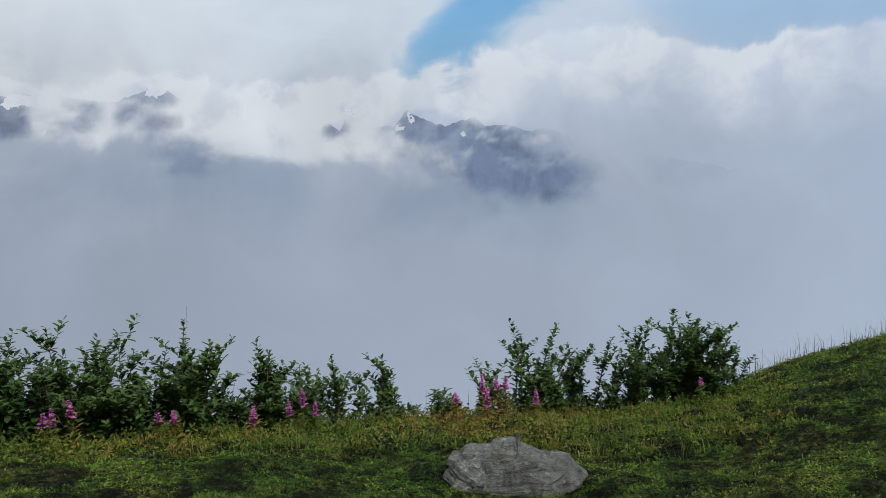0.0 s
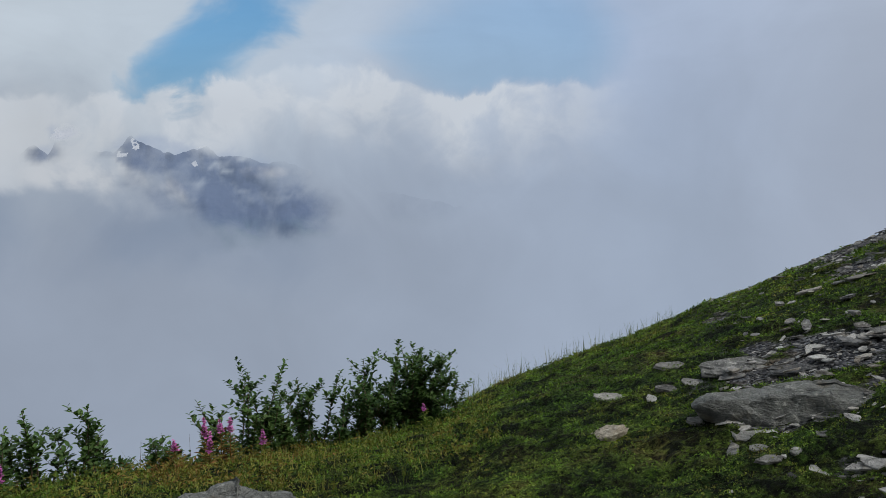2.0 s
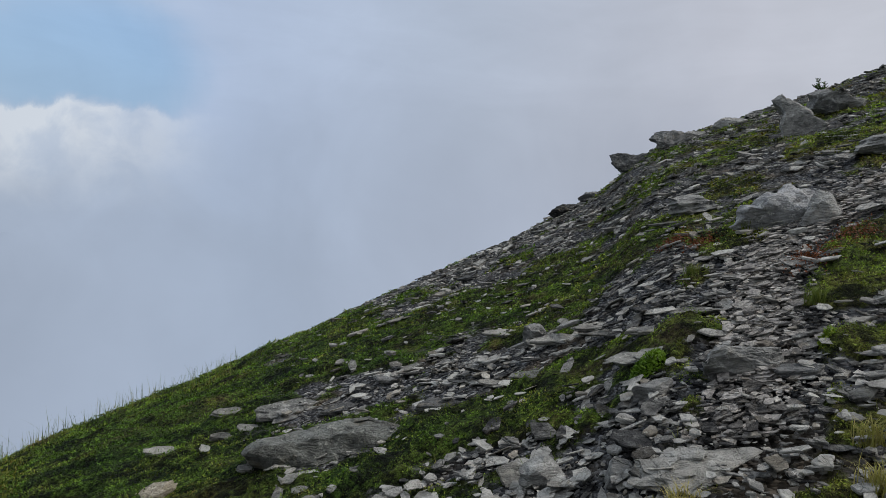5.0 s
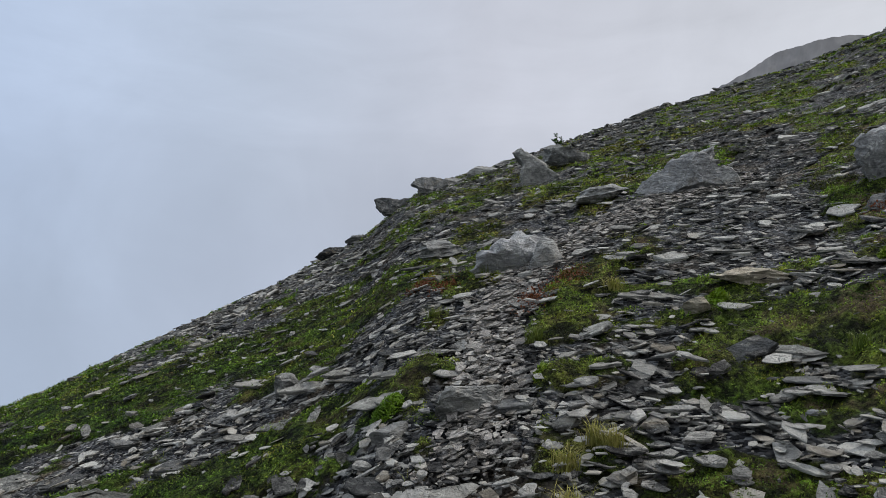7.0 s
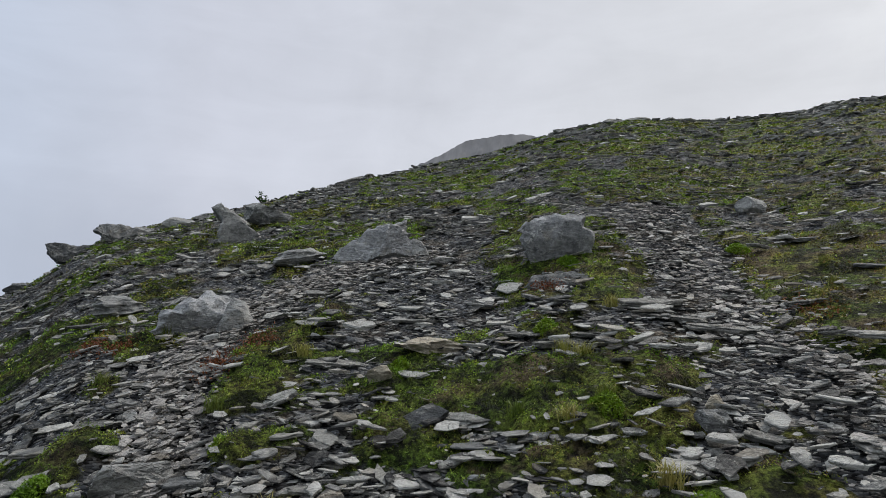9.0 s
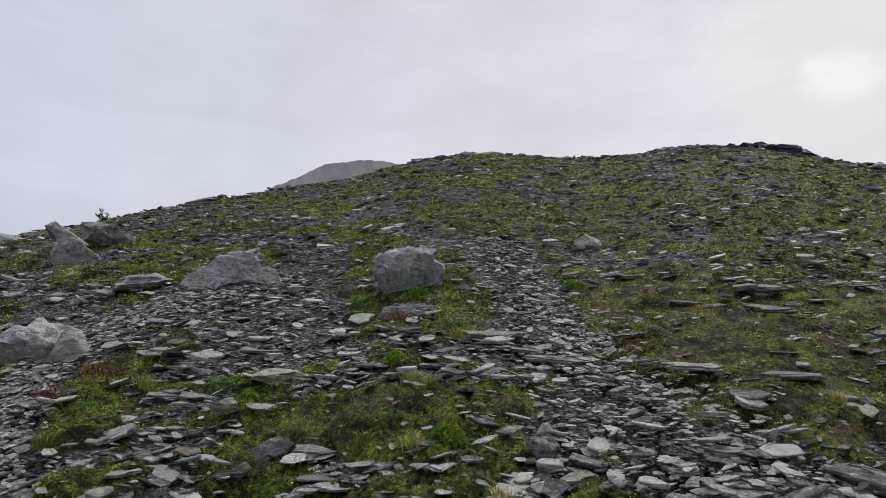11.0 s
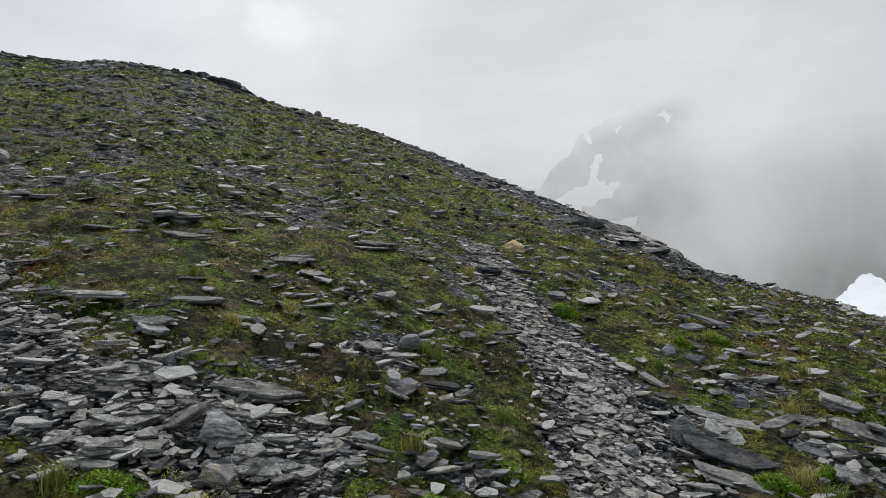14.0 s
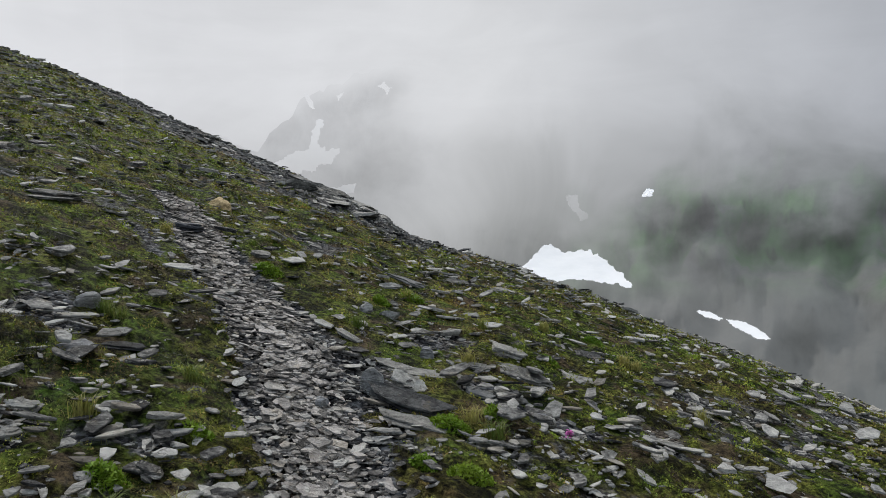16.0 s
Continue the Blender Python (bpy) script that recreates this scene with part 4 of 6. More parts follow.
snow_patch([(177.1, -1.3), (178.6, 0.0), (179.3, 0.9), (180.0, 0.8), (180.9, 0.25), (183.0, 0.35), (184.4, -0.7), (185.4, -1.6), (186.6, -3.1), (184.6, -2.3), (182.0, -2.05), (179.5, -2.1)], 3, "broad white field of old snow below the slope", 480)
snow_patch([(190.6, -4.4), (191.8, -4.45), (192.6, -5.0), (192.3, -5.2), (191.2, -4.85)], 5, "narrow strip of old snow in the valley", 480, 0.1)
snow_patch([(192.7, -5.0), (193.8, -5.1), (195.0, -5.7), (195.9, -6.5), (194.9, -6.5), (193.4, -5.7)], 6, "narrow tongue of old snow in the valley", 480, 0.1)
snow_patch([(186.9, 4.2), (187.3, 4.9), (188.0, 4.9), (187.7, 4.3)], 7, "small patch of old snow on a green slope", 480, 0.12)
snow_patch([(181.1, 4.6), (182.0, 4.8), (182.3, 3.7), (183.0, 2.9), (182.4, 2.6), (181.6, 3.6)], 9, "small hazy patch of old snow", 615, 0.2)
snow_patch([(158.0, 7.2), (159.3, 8.3), (160.8, 8.7), (161.3, 10.3), (161.8, 11.2), (162.1, 10.9), (161.7, 9.1), (162.6, 8.5), (163.6, 8.9), (162.9, 7.7), (161.3, 7.0), (159.6, 6.6)], 11, "branching snow gully dim in the mist", 615, 0.3)
snow_patch([(160.6, 13.0), (161.1, 12.8), (161.6, 11.7), (161.2, 11.8)], 12, "thin streak of snow on a misty peak", 615, 0.12)
snow_patch([(162.9, 12.9), (163.4, 12.4), (163.8, 13.0), (163.4, 12.8)], 14, "small fleck of snow on a misty peak", 615, 0.15)
snow_patch([(162.4, 5.6), (164.6, 6.0), (164.4, 5.3), (163.2, 5.0)], 16, "snow lying at the foot of a gully", 615, 0.2)
snow_patch([(166.5, 13.5), (167.1, 13.9), (167.6, 13.3), (167.2, 12.9)], 13, "small snow patch under the cloud", 615, 0.2)
snow_patch([(-7.8, 5.6), (-7.2, 6.6), (-6.6, 7.0), (-5.7, 6.5), (-5.5, 5.6), (-6.8, 5.4)], 15, "snow on a far summit among clouds", 2350, 0.4)
snow_patch([(-2.5, 4.9), (-2.25, 5.8), (-2.0, 5.5), (-1.9, 5.2), (-2.7, 4.6), (-3.6, 4.5)], 17, "snow gully on a far peak", 2350, 0.5)
snow_patch([(2.0, 5.2), (3.4, 5.75), (3.5, 5.5), (2.6, 5.1)], 19, "thin snow along a far ridge", 2350, 0.15)
snow_patch([(1.6, 4.1), (2.1, 4.3), (2.3, 3.8), (1.9, 3.7)], 20, "small snow patch on a far ridge", 2350, 0.12)
snow_patch([(-31.5, 6.6), (-30.0, 7.4), (-28.4, 7.2), (-27.0, 7.6), (-27.4, 6.8), (-29.5, 6.5)], 21, "snow along a far summit ridge", 2350, 0.4)
snow_patch([(-22.0, 7.4), (-21.3, 8.4), (-20.2, 8.0), (-21.0, 7.2)], 22, "snow on a far summit", 2350, 0.35)
snow_patch([(-28.8, 4.6), (-28.4, 5.2), (-28.1, 5.1), (-28.5, 4.4)], 23, "small snow patch on a far slope", 2350, 0.15)

# ---- slate rubble ----
def scatter(count, az0, az1, r0, r1, seed, power=1.0):
    """Places over the hillside, thinning out with distance."""
    g = np.random.default_rng(seed)
    u = g.uniform(0, 1, count)
    r = r0 * (r1 / r0) ** (u ** power)
    a = np.radians(g.uniform(az0, az1, count))
    return HUB[0] + r * np.sin(a), HUB[1] + r * np.cos(a), r, g


def lay_plates(x, y, size, g, follow=0.8, tilt=0.16, sink=0.15, shapes=None):
    """Plates laid on the ground, shingled a little downhill. Returns (n, verts, 3)."""
    gx, gy = slope_at(x, y)
    shapes = PLATES if shapes is None else shapes
    base = shapes[g.integers(0, len(shapes), len(x))]
    base = base * np.stack([size, size * g.uniform(0.7, 1.2, len(x)), size * g.uniform(0.6, 1.25, len(x))], -1)[:, None, :]
    v = np.einsum("nij,nkj->nki", rot_matrices(0 * x, 0 * x, np.arctan2(gx, -gy) + g.normal(0, 0.65, len(x))), base)
    nx = -gx * follow + g.normal(0, tilt, len(x))
    ny = -gy * follow + g.normal(0, tilt, len(x))
    z = v[:, :, 2] - v[:, :, 0] * nx[:, None] - v[:, :, 1] * ny[:, None]
    v[:, :, 2] = z
    heap = size * g.uniform(0.0, 1.0, len(x)) * np.clip(0.55 - 0.03 * np.hypot(x, y), 0.1, 0.42) + 0.03 * g.uniform(0, 1, len(x)) ** 3
    v += np.stack([x, y, height(x, y) + heap + (0.4 + 0.06 * np.clip(np.hypot(x, y), 0, 10)) * canopy(x, y, verdure(x, y)) - size * sink * 0.2], -1)[:, None, :]
    return v


def join_plates(name, v, mat, label, category):
    n, k = v.shape[:2]
    f = PLATE_FACES if k == 3 * SIDES else CHIP_FACES
    f = (f[None] + (np.arange(n) * k)[:, None, None]).reshape(-1, 3)
    return tagged(new(name, mesh_of(name, v.reshape(-1, 3), f, mat)), label, category, kind="stuff")


def rubble():
    """Plates and chips strewn over the slope, thick on the bare scree and thin in the turf."""
    for name, count, seed, base, sink, label in (("slate_rubble", 98000, 11, 0.086, 0.15, "loose grey slate plates strewn over the slope"),
                                                 ("slate_chips", 72000, 12, 0.042, 0.0, "small grey slate chips between the plates")):
        x, y, r, g = scatter(count, 40, 214, 1.1, 50, seed, 0.8)
        v, tr = verdure(x, y), trails(x, y)
        drift = np.clip(0.75 + 2.4 * fbm(x * 0.9, y * 0.9, 3, 15), 0.1, 1.7)
        on = np.clip(1.25 - 1.55 * v, 0.11 + 0.17 * np.clip((r - 5) / 7, 0, 1) + 0.12 * np.clip((r - 13) / 10, 0, 1) + (0.26 * drift - 0.15) * np.clip((polar(x, y)[0] - 108) / 15, 0, 1), 1) * np.clip((polar(x, y)[0] - 36) / 16, 0.12, 1)
        if base < 0.05:
            on = np.maximum(on, 0.34 * drift * np.clip((polar(x, y)[0] - 95) / 20, 0.3, 1))
        if base > 0.05:
            on = on * np.clip(1.1 - 1.3 * trail_gap(x, y, TRAIL_PATH, 1.0) - 0.75 * trail_gap(x, y, TRAIL_UP, 1.0) - 0.3 * tr, 0, 1)
        keep = g.uniform(0, 1, len(x)) < on * (0.6 if base > 0.05 else 0.8)
        x, y, r, tr = x[keep], y[keep], r[keep], tr[keep]
        size = np.clip(base * np.exp(0.52 * g.normal(size=len(x))), base * 0.45, 0.26) * np.clip(0.75 + 0.04 * r, 0.85, 2.0)
        size = np.maximum(size, (0.006 if base > 0.05 else 0.0035) * r) * np.where(tr > 0.3, 0.75, 1.0)
        size = np.minimum(size, 0.02 + 0.042 * r)
        near = (r < 8.5) & (base > 0.05)
        for pick, shapes in ((near, None), (~near, CHIPS)):
            if pick.any():
                join_plates(name, lay_plates(x[pick], y[pick], size[pick], g, 0.6, 0.16, sink, shapes), SLATE, label, "rubble")

    # farther off: thin plates lying flatter than the slope, among moss and bare ground alike
    x, y, r, g = scatter(46000, 52, 206, 7.5, 50, 13, 0.9)
    patch = fbm(x / (0.05 * r + 0.3), y / (0.05 * r + 0.3), 3, 14)
    keep = g.uniform(0, 1, len(x)) < np.clip(0.6 + 0.8 * patch - 0.5 * np.clip(verdure(x, y) - 0.4, 0, 0.5), 0.06, 1) * np.clip(1.5 - 0.35 * np.clip((polar(x, y)[0] - 88) / 22, 0, 1), 0, 1)
    x, y, r = x[keep], y[keep], r[keep]
    size = 0.0066 * r * np.clip(np.exp(0.55 * g.normal(size=len(x))), 0.45, 2.6)
    join_plates("slate_rubble", lay_plates(x, y, size, g, 0.35, 0.14, -0.3, CHIPS * np.array([1.25, 0.8, 1.15])), SLATE, "thin grey slate plates scattered over the upper slope", "rubble")


rubble()


def path_chips():
    """Trodden slate chips, packed flat along the trails."""
    g = np.random.default_rng(77)
    xs, ys = [], []
    for trail, count in ((TRAIL_PATH, 6600), (TRAIL_UP, 5200), (TRAIL_MID, 1800)):
        for (x0, y0, w0), (x1, y1, w1) in zip(trail[:-1], trail[1:]):
            n = int(count * math.hypot(x1 - x0, y1 - y0) / 6)
            u, s = g.uniform(0, 1, n), g.normal(0, 0.5, n)
            far = math.hypot(x1 - x0, y1 - y0)
            w = (w0 + (w1 - w0) * u) * s
            xs.append(x0 + (x1 - x0) * u - (y1 - y0) / far * w)
            ys.append(y0 + (y1 - y0) * u + (x1 - x0) / far * w)
    x, y = np.concatenate(xs), np.concatenate(ys)
    size = np.clip(0.05 * np.exp(0.5 * g.normal(size=len(x))), 0.016, 0.14)
    join_plates("path_chips", lay_plates(x, y, size, g, 0.95, 0.07, 0.9, CHIPS * np.array([1, 1, 0.7])), TROD_SLATE, "trodden grey slate chips along the narrow path", "gravel")


path_chips()


def slabs():
    """The larger loose slabs, each a stone of its own."""
    kinds = []
    for k in range(24):
        p, f = layered_slab(900 + k, 2, 2)
        kinds.append(mesh_of("flat_stone", p * np.array([1, 1 / (1.1 + 0.14 * (k % 6)), 0.09 + 0.012 * (k % 5)]), f, SLATE_OBJ))
    x, y, r, g = scatter(900, 46, 206, 3.0, 15, 23, 1.0)
    v = verdure(x, y)
    keep = (g.uniform(0, 1, len(x)) < np.clip(1.0 - 1.1 * v, 0.06, 1)) & (trail_gap(x, y, TRAIL_PATH, 1.0) < 0.2) & (trail_gap(x, y, TRAIL_UP, 1.0) < 0.5)
    az = polar(x, y)[0]
    for i in np.nonzero(keep)[0][:240]:
        s = float(np.clip(0.135 * math.exp(0.32 * g.normal()), 0.08, 0.25) * (0.8 + 0.05 * r[i]) * min(max((r[i] - 1) / 3, 0.5), 1) * (0.75 if az[i] < 62 else 1))
        ob = new("flat_stone", kinds[int(g.integers(0, 24))])
        ob.matrix_world = ground_place(x[i], y[i], math.degrees(math.atan2(slope_at(x[i], y[i])[0], -slope_at(x[i], y[i])[1])) + g.normal() * 30, 0.7, 0.05 * s, g.normal() * 5, g.normal() * 5) @ Matrix.Diagonal((s, s, s * 0.85, 1))
        tagged(ob, "flat grey slate slab lying loose on the slope", "stone", "loose slate slabs")


slabs()


# ---- boulders and outcrops ----
def rock(name, x, y, size, seed, label, mat=None, turn=None, follow=0.7, rx=0, ry=0, lift=0.0, cuts=11, keep=0.5, grain=0.035, lean=(0, 0), slant=0.0, group="", taper=0.0):
    ob = new(name, boulder_mesh(name, seed, size, mat or BOULDER, cuts, keep, grain, lean, slant, taper, math.hypot(x, y) < 9))
    if turn is None:
        turn = -math.degrees(math.atan2(x - HUB[0], y - HUB[1]))
    ob.matrix_world = ground_place(x, y, turn, follow, lift, rx, ry)
    return tagged(ob, label, "rock", group)


def carved_rock(name, x, y, size, outline, seed, label, mat, group="", front=0.6, grain=0.03, ragged=0.03, sink=0.06, turn=0.0, facets=6, crown=None, back=0.45):
    """A rock broken along flat faces: its profile from side to side and up, drawn back to a smaller face in front and another behind."""
    g = np.random.default_rng(seed)
    w, d, h = size
    if crown is not None:
        h = EYE_Z + math.hypot(x - HUB[0], y - HUB[1]) * math.tan(radians(crown)) - float(height(x, y)) + sink * h
    p = np.array(outline, float) - (0.5, 0.0)
    cut = 4
    ring = np.concatenate([(p + (np.roll(p, -1, 0) - p) * k / cut)[:, None] for k in range(cut)], 1).reshape(-1, 2)
    ring = ring + g.normal(0, ragged, ring.shape) * 0.5
    heart, n = ring.mean(0), len(ring)
    corner = np.repeat(g.normal(0, 0.07, (len(p), 2)), cut, 0)
    bm = bmesh.new()
    loops = []
    for depth, scale, drop in ((0.5, 0.62, -0.05), (0.12, 0.97, 0), (-0.12, 1.0, 0), (-0.36, 0.5 + front / 2, -0.03), (-0.5, front * 0.94, -0.06)):
        q = heart + (ring - heart) * scale + corner * (1 - scale) + (0, drop)
        lean = g.normal(0, 0.05, 2)
        loops.append([bm.verts.new((u * w, (depth + (u - heart[0]) * lean[0] + (v - heart[1]) * (lean[1] + (back if depth < 0 else 0))) * d, v * h)) for u, v in q])
    for low, up in zip(loops[:-1], loops[1:]):
        for i in range(n):
            j = (i + 1) % n
            bm.faces.new((low[i], low[j], up[j], up[i]))
    bm.faces.new(loops[-1])
    bm.faces.new(loops[0][::-1])
    bmesh.ops.triangulate(bm, faces=bm.faces)
    bmesh.ops.subdivide_edges(bm, edges=bm.edges, cuts=2 if max(size) > 0.5 else 1, use_grid_fill=True)
    bmesh.ops.recalc_face_normals(bm, faces=bm.faces)
    bm.normal_update()
    co, no = np.array([q.co for q in bm.verts]), np.array([q.normal for q in bm.verts])
    mid = co.mean(0)
    unit = (co - mid) / (np.array([w, d, h]) / 2)
    for _ in range(facets):
        way = np.array([g.normal(0, 0.5), -1.0, g.normal(0.15, 0.5)])
        way /= np.linalg.norm(way)
        reach = np.sort(unit @ way)[int(len(unit) * g.uniform(0.72, 0.93))]
        unit = unit - np.clip(unit @ way - reach, 0, None)[:, None] * way
    co = unit * (np.array([w, d, h]) / 2) + mid
    f = 5.0 / max(w, h)
    bed = co[:, 2] * 0.9 + co[:, 0] * 0.35
    rough = fbm(co[:, 0] * f + seed, bed * f + co[:, 1] * f * 0.7, 5, seed) + 0.8 * np.abs(fbm(bed * f * 2.2, co[:, 0] * f * 0.4 + co[:, 1] * f * 0.5, 3, seed + 3)) - 0.3
    co = co + no * (rough * grain * max(w, h))[:, None]
    for q, c in zip(bm.verts, co):
        q.co = c
    me = bpy.data.meshes.new(name)
    bm.to_mesh(me)
    bm.free()
    me.materials.append(mat)
    ob = new(name, me)
    away = math.degrees(math.atan2(x - HUB[0], y - HUB[1]))
    ob.matrix_world = pose(x + math.sin(radians(away)) * d * 0.3, y + math.cos(radians(away)) * d * 0.3, float(height(x, y)) - sink * size[2], 0, 0, turn - away)
    return tagged(ob, label, "rock", group)


# profiles of the rocks that stand out, from their foot up
LOW_WEDGE = [(0, 0.42), (0.05, 0.66), (0.26, 0.9), (0.56, 1), (0.66, 0.8), (0.88, 0.62), (1, 0.42), (0.9, 0.24), (0.74, -0.1), (0.45, -0.1), (0.2, 0.1)]
LEANING_BLOCK = [(0.05, 0.72), (0.22, 0.9), (0.64, 1), (0.85, 0.9), (1, 0.45), (0.92, -0.12), (0.22, -0.12), (0.09, 0.3)]
LONG_FLANK = [(0, 0), (0.19, 0.42), (0.47, 0.82), (0.67, 0.97), (0.84, 1), (0.88, 0.75), (0.98, 0.5), (1, -0.15), (0.02, -0.15)]
JAGGED = [(0, 0.05), (0.1, 0.45), (0.36, 0.75), (0.56, 1), (0.76, 0.92), (0.97, 0.66), (1, 0.34), (0.82, -0.15), (0.05, -0.15)]
TOOTH = [(0, 0.83), (0.15, 1), (0.33, 0.83), (0.68, 0.47), (1, 0.12), (0.92, -0.1), (0.2, -0.1), (0.12, 0.3), (0.16, 0.56)]
OVERHANG = [(0, 0.88), (0.2, 1), (0.55, 0.96), (1.0, 0.98), (1.1, 0.2), (0.9, -0.15), (0.2, -0.15), (0.15, 0.08), (0.05, 0.38)]
SNOUT = [(0, 0.52), (0.06, 1), (0.26, 0.98), (0.6, 0.97), (0.98, 0.85), (1.2, 0.3), (1.1, -0.2), (0.14, -0.2), (0.1, 0.15)]
HUMP = [(0, 0.1), (0.24, 0.8), (0.42, 1), (0.75, 0.86), (1, 0.3), (1, -0.2), (0, -0.2)]
BEAK = [(0, 0.2), (0.34, 0.85), (0.7, 1), (1.1, 0.9), (1.2, -0.2), (0.4, -0.2)]

carved_rock("boulder", 0.34, 3.76, (0.80, 0.5, 0.36), LOW_WEDGE, 5, "grey lichened boulder lying in green turf", LICHEN_STONE, front=0.66, grain=0.05, sink=0.2, facets=0, back=0.25)
carved_rock("boulder", 6.36, -1.85, (0.70, 0.4, 0.52), LEANING_BLOCK, 26, "squarish grey boulder with a flat broken face", PALE_BOULDER, back=0.4, front=0.8, grain=0.04, ragged=0.04, facets=3, sink=0.08)
carved_rock("boulder", 7.6, -0.22, (1.06, 0.7, 0.52), LONG_FLANK, 36, "large angular pale grey boulder with a long sloping flank", PALE_BOULDER, front=0.65, grain=0.05, ragged=0.04, facets=9)
carved_rock("rock", 7.72, -0.68, (0.3, 0.26, 0.25), HUMP, 31, "angular grey block leaning on a pale boulder", BOULDER, front=0.7)
carved_rock("boulder", 5.86, 1.0, (0.70, 0.5, 0.36), JAGGED, 15, "jagged pale grey boulder above the trail", PALE_BOULDER, front=0.55, grain=0.05)
carved_rock("rock", 5.72, 0.72, (0.26, 0.26, 0.26), HUMP, 16, "dark split face of rock beside a boulder", BOULDER, front=0.7)
carved_rock("pinnacle", 10.52, 1.69, (0.78, 0.4, 0.64), TOOTH, 29, "leaning grey rock pinnacle on the skyline", BOULDER, front=0.75, grain=0.03, facets=3)
carved_rock("outcrop", 5.71, -1.75, (0.74, 0.4, 0.15), HUMP, 27, "dark slate ledge below a boulder", DARK_SLATE, front=0.7, grain=0.07, ragged=0.06, facets=9)
# crags along the skyline: heading, distance, width, rise of the crown, profile, colour
CRAGS = [(68.2, 16.0, 1.0, 7.75, OVERHANG, DARK_SLATE), (71.2, 16.3, 1.05, 9.35, SNOUT, DARK_SLATE), (72.6, 16.6, 0.8, 9.4, HUMP, BOULDER), (75.2, 16.5, 0.95, 10.3, HUMP, BOULDER),
         (62.9, 17.0, 0.75, 3.75, BEAK, DARK_SLATE), (65.4, 17.4, 0.9, 4.75, HUMP, DARK_SLATE), (77.0, 17.0, 0.7, 10.6, HUMP, DARK_SLATE)]
for k, (az, r, w, crown, profile, mat) in enumerate(CRAGS):
    carved_rock("crag", HUB[0] + r * math.sin(radians(az)), HUB[1] + r * math.cos(radians(az)), (w, 0.8, 0.5), profile, 40 + k,
                "dark slate crag jutting from the skyline" if mat is DARK_SLATE else "grey hump of slate on the skyline", mat, "crags on the skyline", 0.8, 0.05, sink=0.1, crown=crown)
carved_rock("outcrop", 3.17, 2.86, (1.02, 0.5, 0.21), [(0, 0.25), (0.08, 0.5), (0.4, 0.82), (0.72, 1), (1, 0.8), (0.97, 0.3), (0.6, -0.1), (0.5, -0.25), (0.04, -0.25)], 5, "low grey slab outcrop half sunk in turf", LICHEN_STONE, front=0.85, grain=0.04, back=0.45, facets=2)
rock("outcrop", 2.86, 0.66, (0.46, 0.38, 0.14), 12, "broad flat grey bedrock slab at the trail", SLATE_OBJ, lift=-0.05, keep=0.45, grain=0.06)
rock("boulder", 7.0, 2.0, (0.5, 0.4, 0.22), 16, "jagged grey rock in the scree", grain=0.06)
rock("rock", 7.8, 0.5, (0.5, 0.4, 0.22), 20, "low shelf of pale rock beside a boulder", grain=0.06)
rock("rock", 11.9, 1.5, (0.8, 0.5, 0.5), 30, "dark grey rock behind a leaning pinnacle", follow=0.5, grain=0.06)
for k, (az, r, w, h) in enumerate([(130.4, 37, 1.1, 0.45), (131.3, 37, 1.2, 0.55), (132.3, 36, 1.3, 0.62), (133.2, 35, 1.4, 0.62), (134.0, 35, 1.3, 0.5), (129.2, 38, 0.7, 0.4)]):
    rock("crag", HUB[0] + r * math.sin(radians(az)), HUB[1] + r * math.cos(radians(az)), (w, 1.2, h), 60 + k, "black slate outcrop on the crest of the hill", BLACK_SLATE, ry=6, follow=0.6, lift=-0.02, grain=0.08, keep=0.5, group="black outcrops on the crest")
for k, (az, r, w, h) in enumerate([(123.8, 42, 1.0, 0.3), (124.8, 42, 1.3, 0.35), (126.2, 42, 1.2, 0.28), (108.6, 38, 1.4, 0.32), (110.2, 38, 1.6, 0.3), (104.8, 36, 1.2, 0.35), (106.2, 36, 1.0, 0.3), (138.8, 32, 1.0, 0.35), (140.0, 32, 0.4, 0.45), (87.8, 24, 1.0, 0.3), (89, 24, 0.8, 0.28)]):
    rock("rock", HUB[0] + r * math.sin(radians(az)), HUB[1] + r * math.cos(radians(az)), (w, 0.9, h), 80 + k, "dark grey rock standing on the crest", SLATE_OBJ, follow=0.6, lift=-0.03, grain=0.07, keep=0.5, group="rocks on the crest")
for k, (az, r, w, h) in enumerate([(161.0, 17.5, 1.2, 0.3), (162.3, 17, 1.2, 0.3), (163.8, 16.5, 1.1, 0.28), (165.2, 15.8, 0.9, 0.25), (166.4, 15.2, 0.8, 0.22), (167.2, 15, 0.5, 0.25)]):
    rock("rock_rib", HUB[0] + r * math.sin(radians(az)), HUB[1] + r * math.cos(radians(az)), (w, 1.0, h), 100 + k, "bare grey slate rib along the shoulder of the hill", SLATE_OBJ, follow=1.0, lift=-0.06, grain=0.07, keep=0.5, group="rib of slate")
for k, (x, y, w, h) in enumerate([(4.49, -12.09, 1.2, 0.2), (3.58, -11.8, 0.8, 0.11), (3.06, -11.85, 0.6, 0.1)]):
    carved_rock("rock_rib", x, y, (w, 0.9, h), [(0, 0.75), (0.15, 1), (0.5, 0.85), (0.8, 0.62), (1, 0.2), (1, -0.3), (0, -0.3)], 120 + k, "smooth grey slab of bare slate on the shoulder", SLATE_OBJ, "rib of slate", 0.9, 0.02, back=0.9, facets=2)


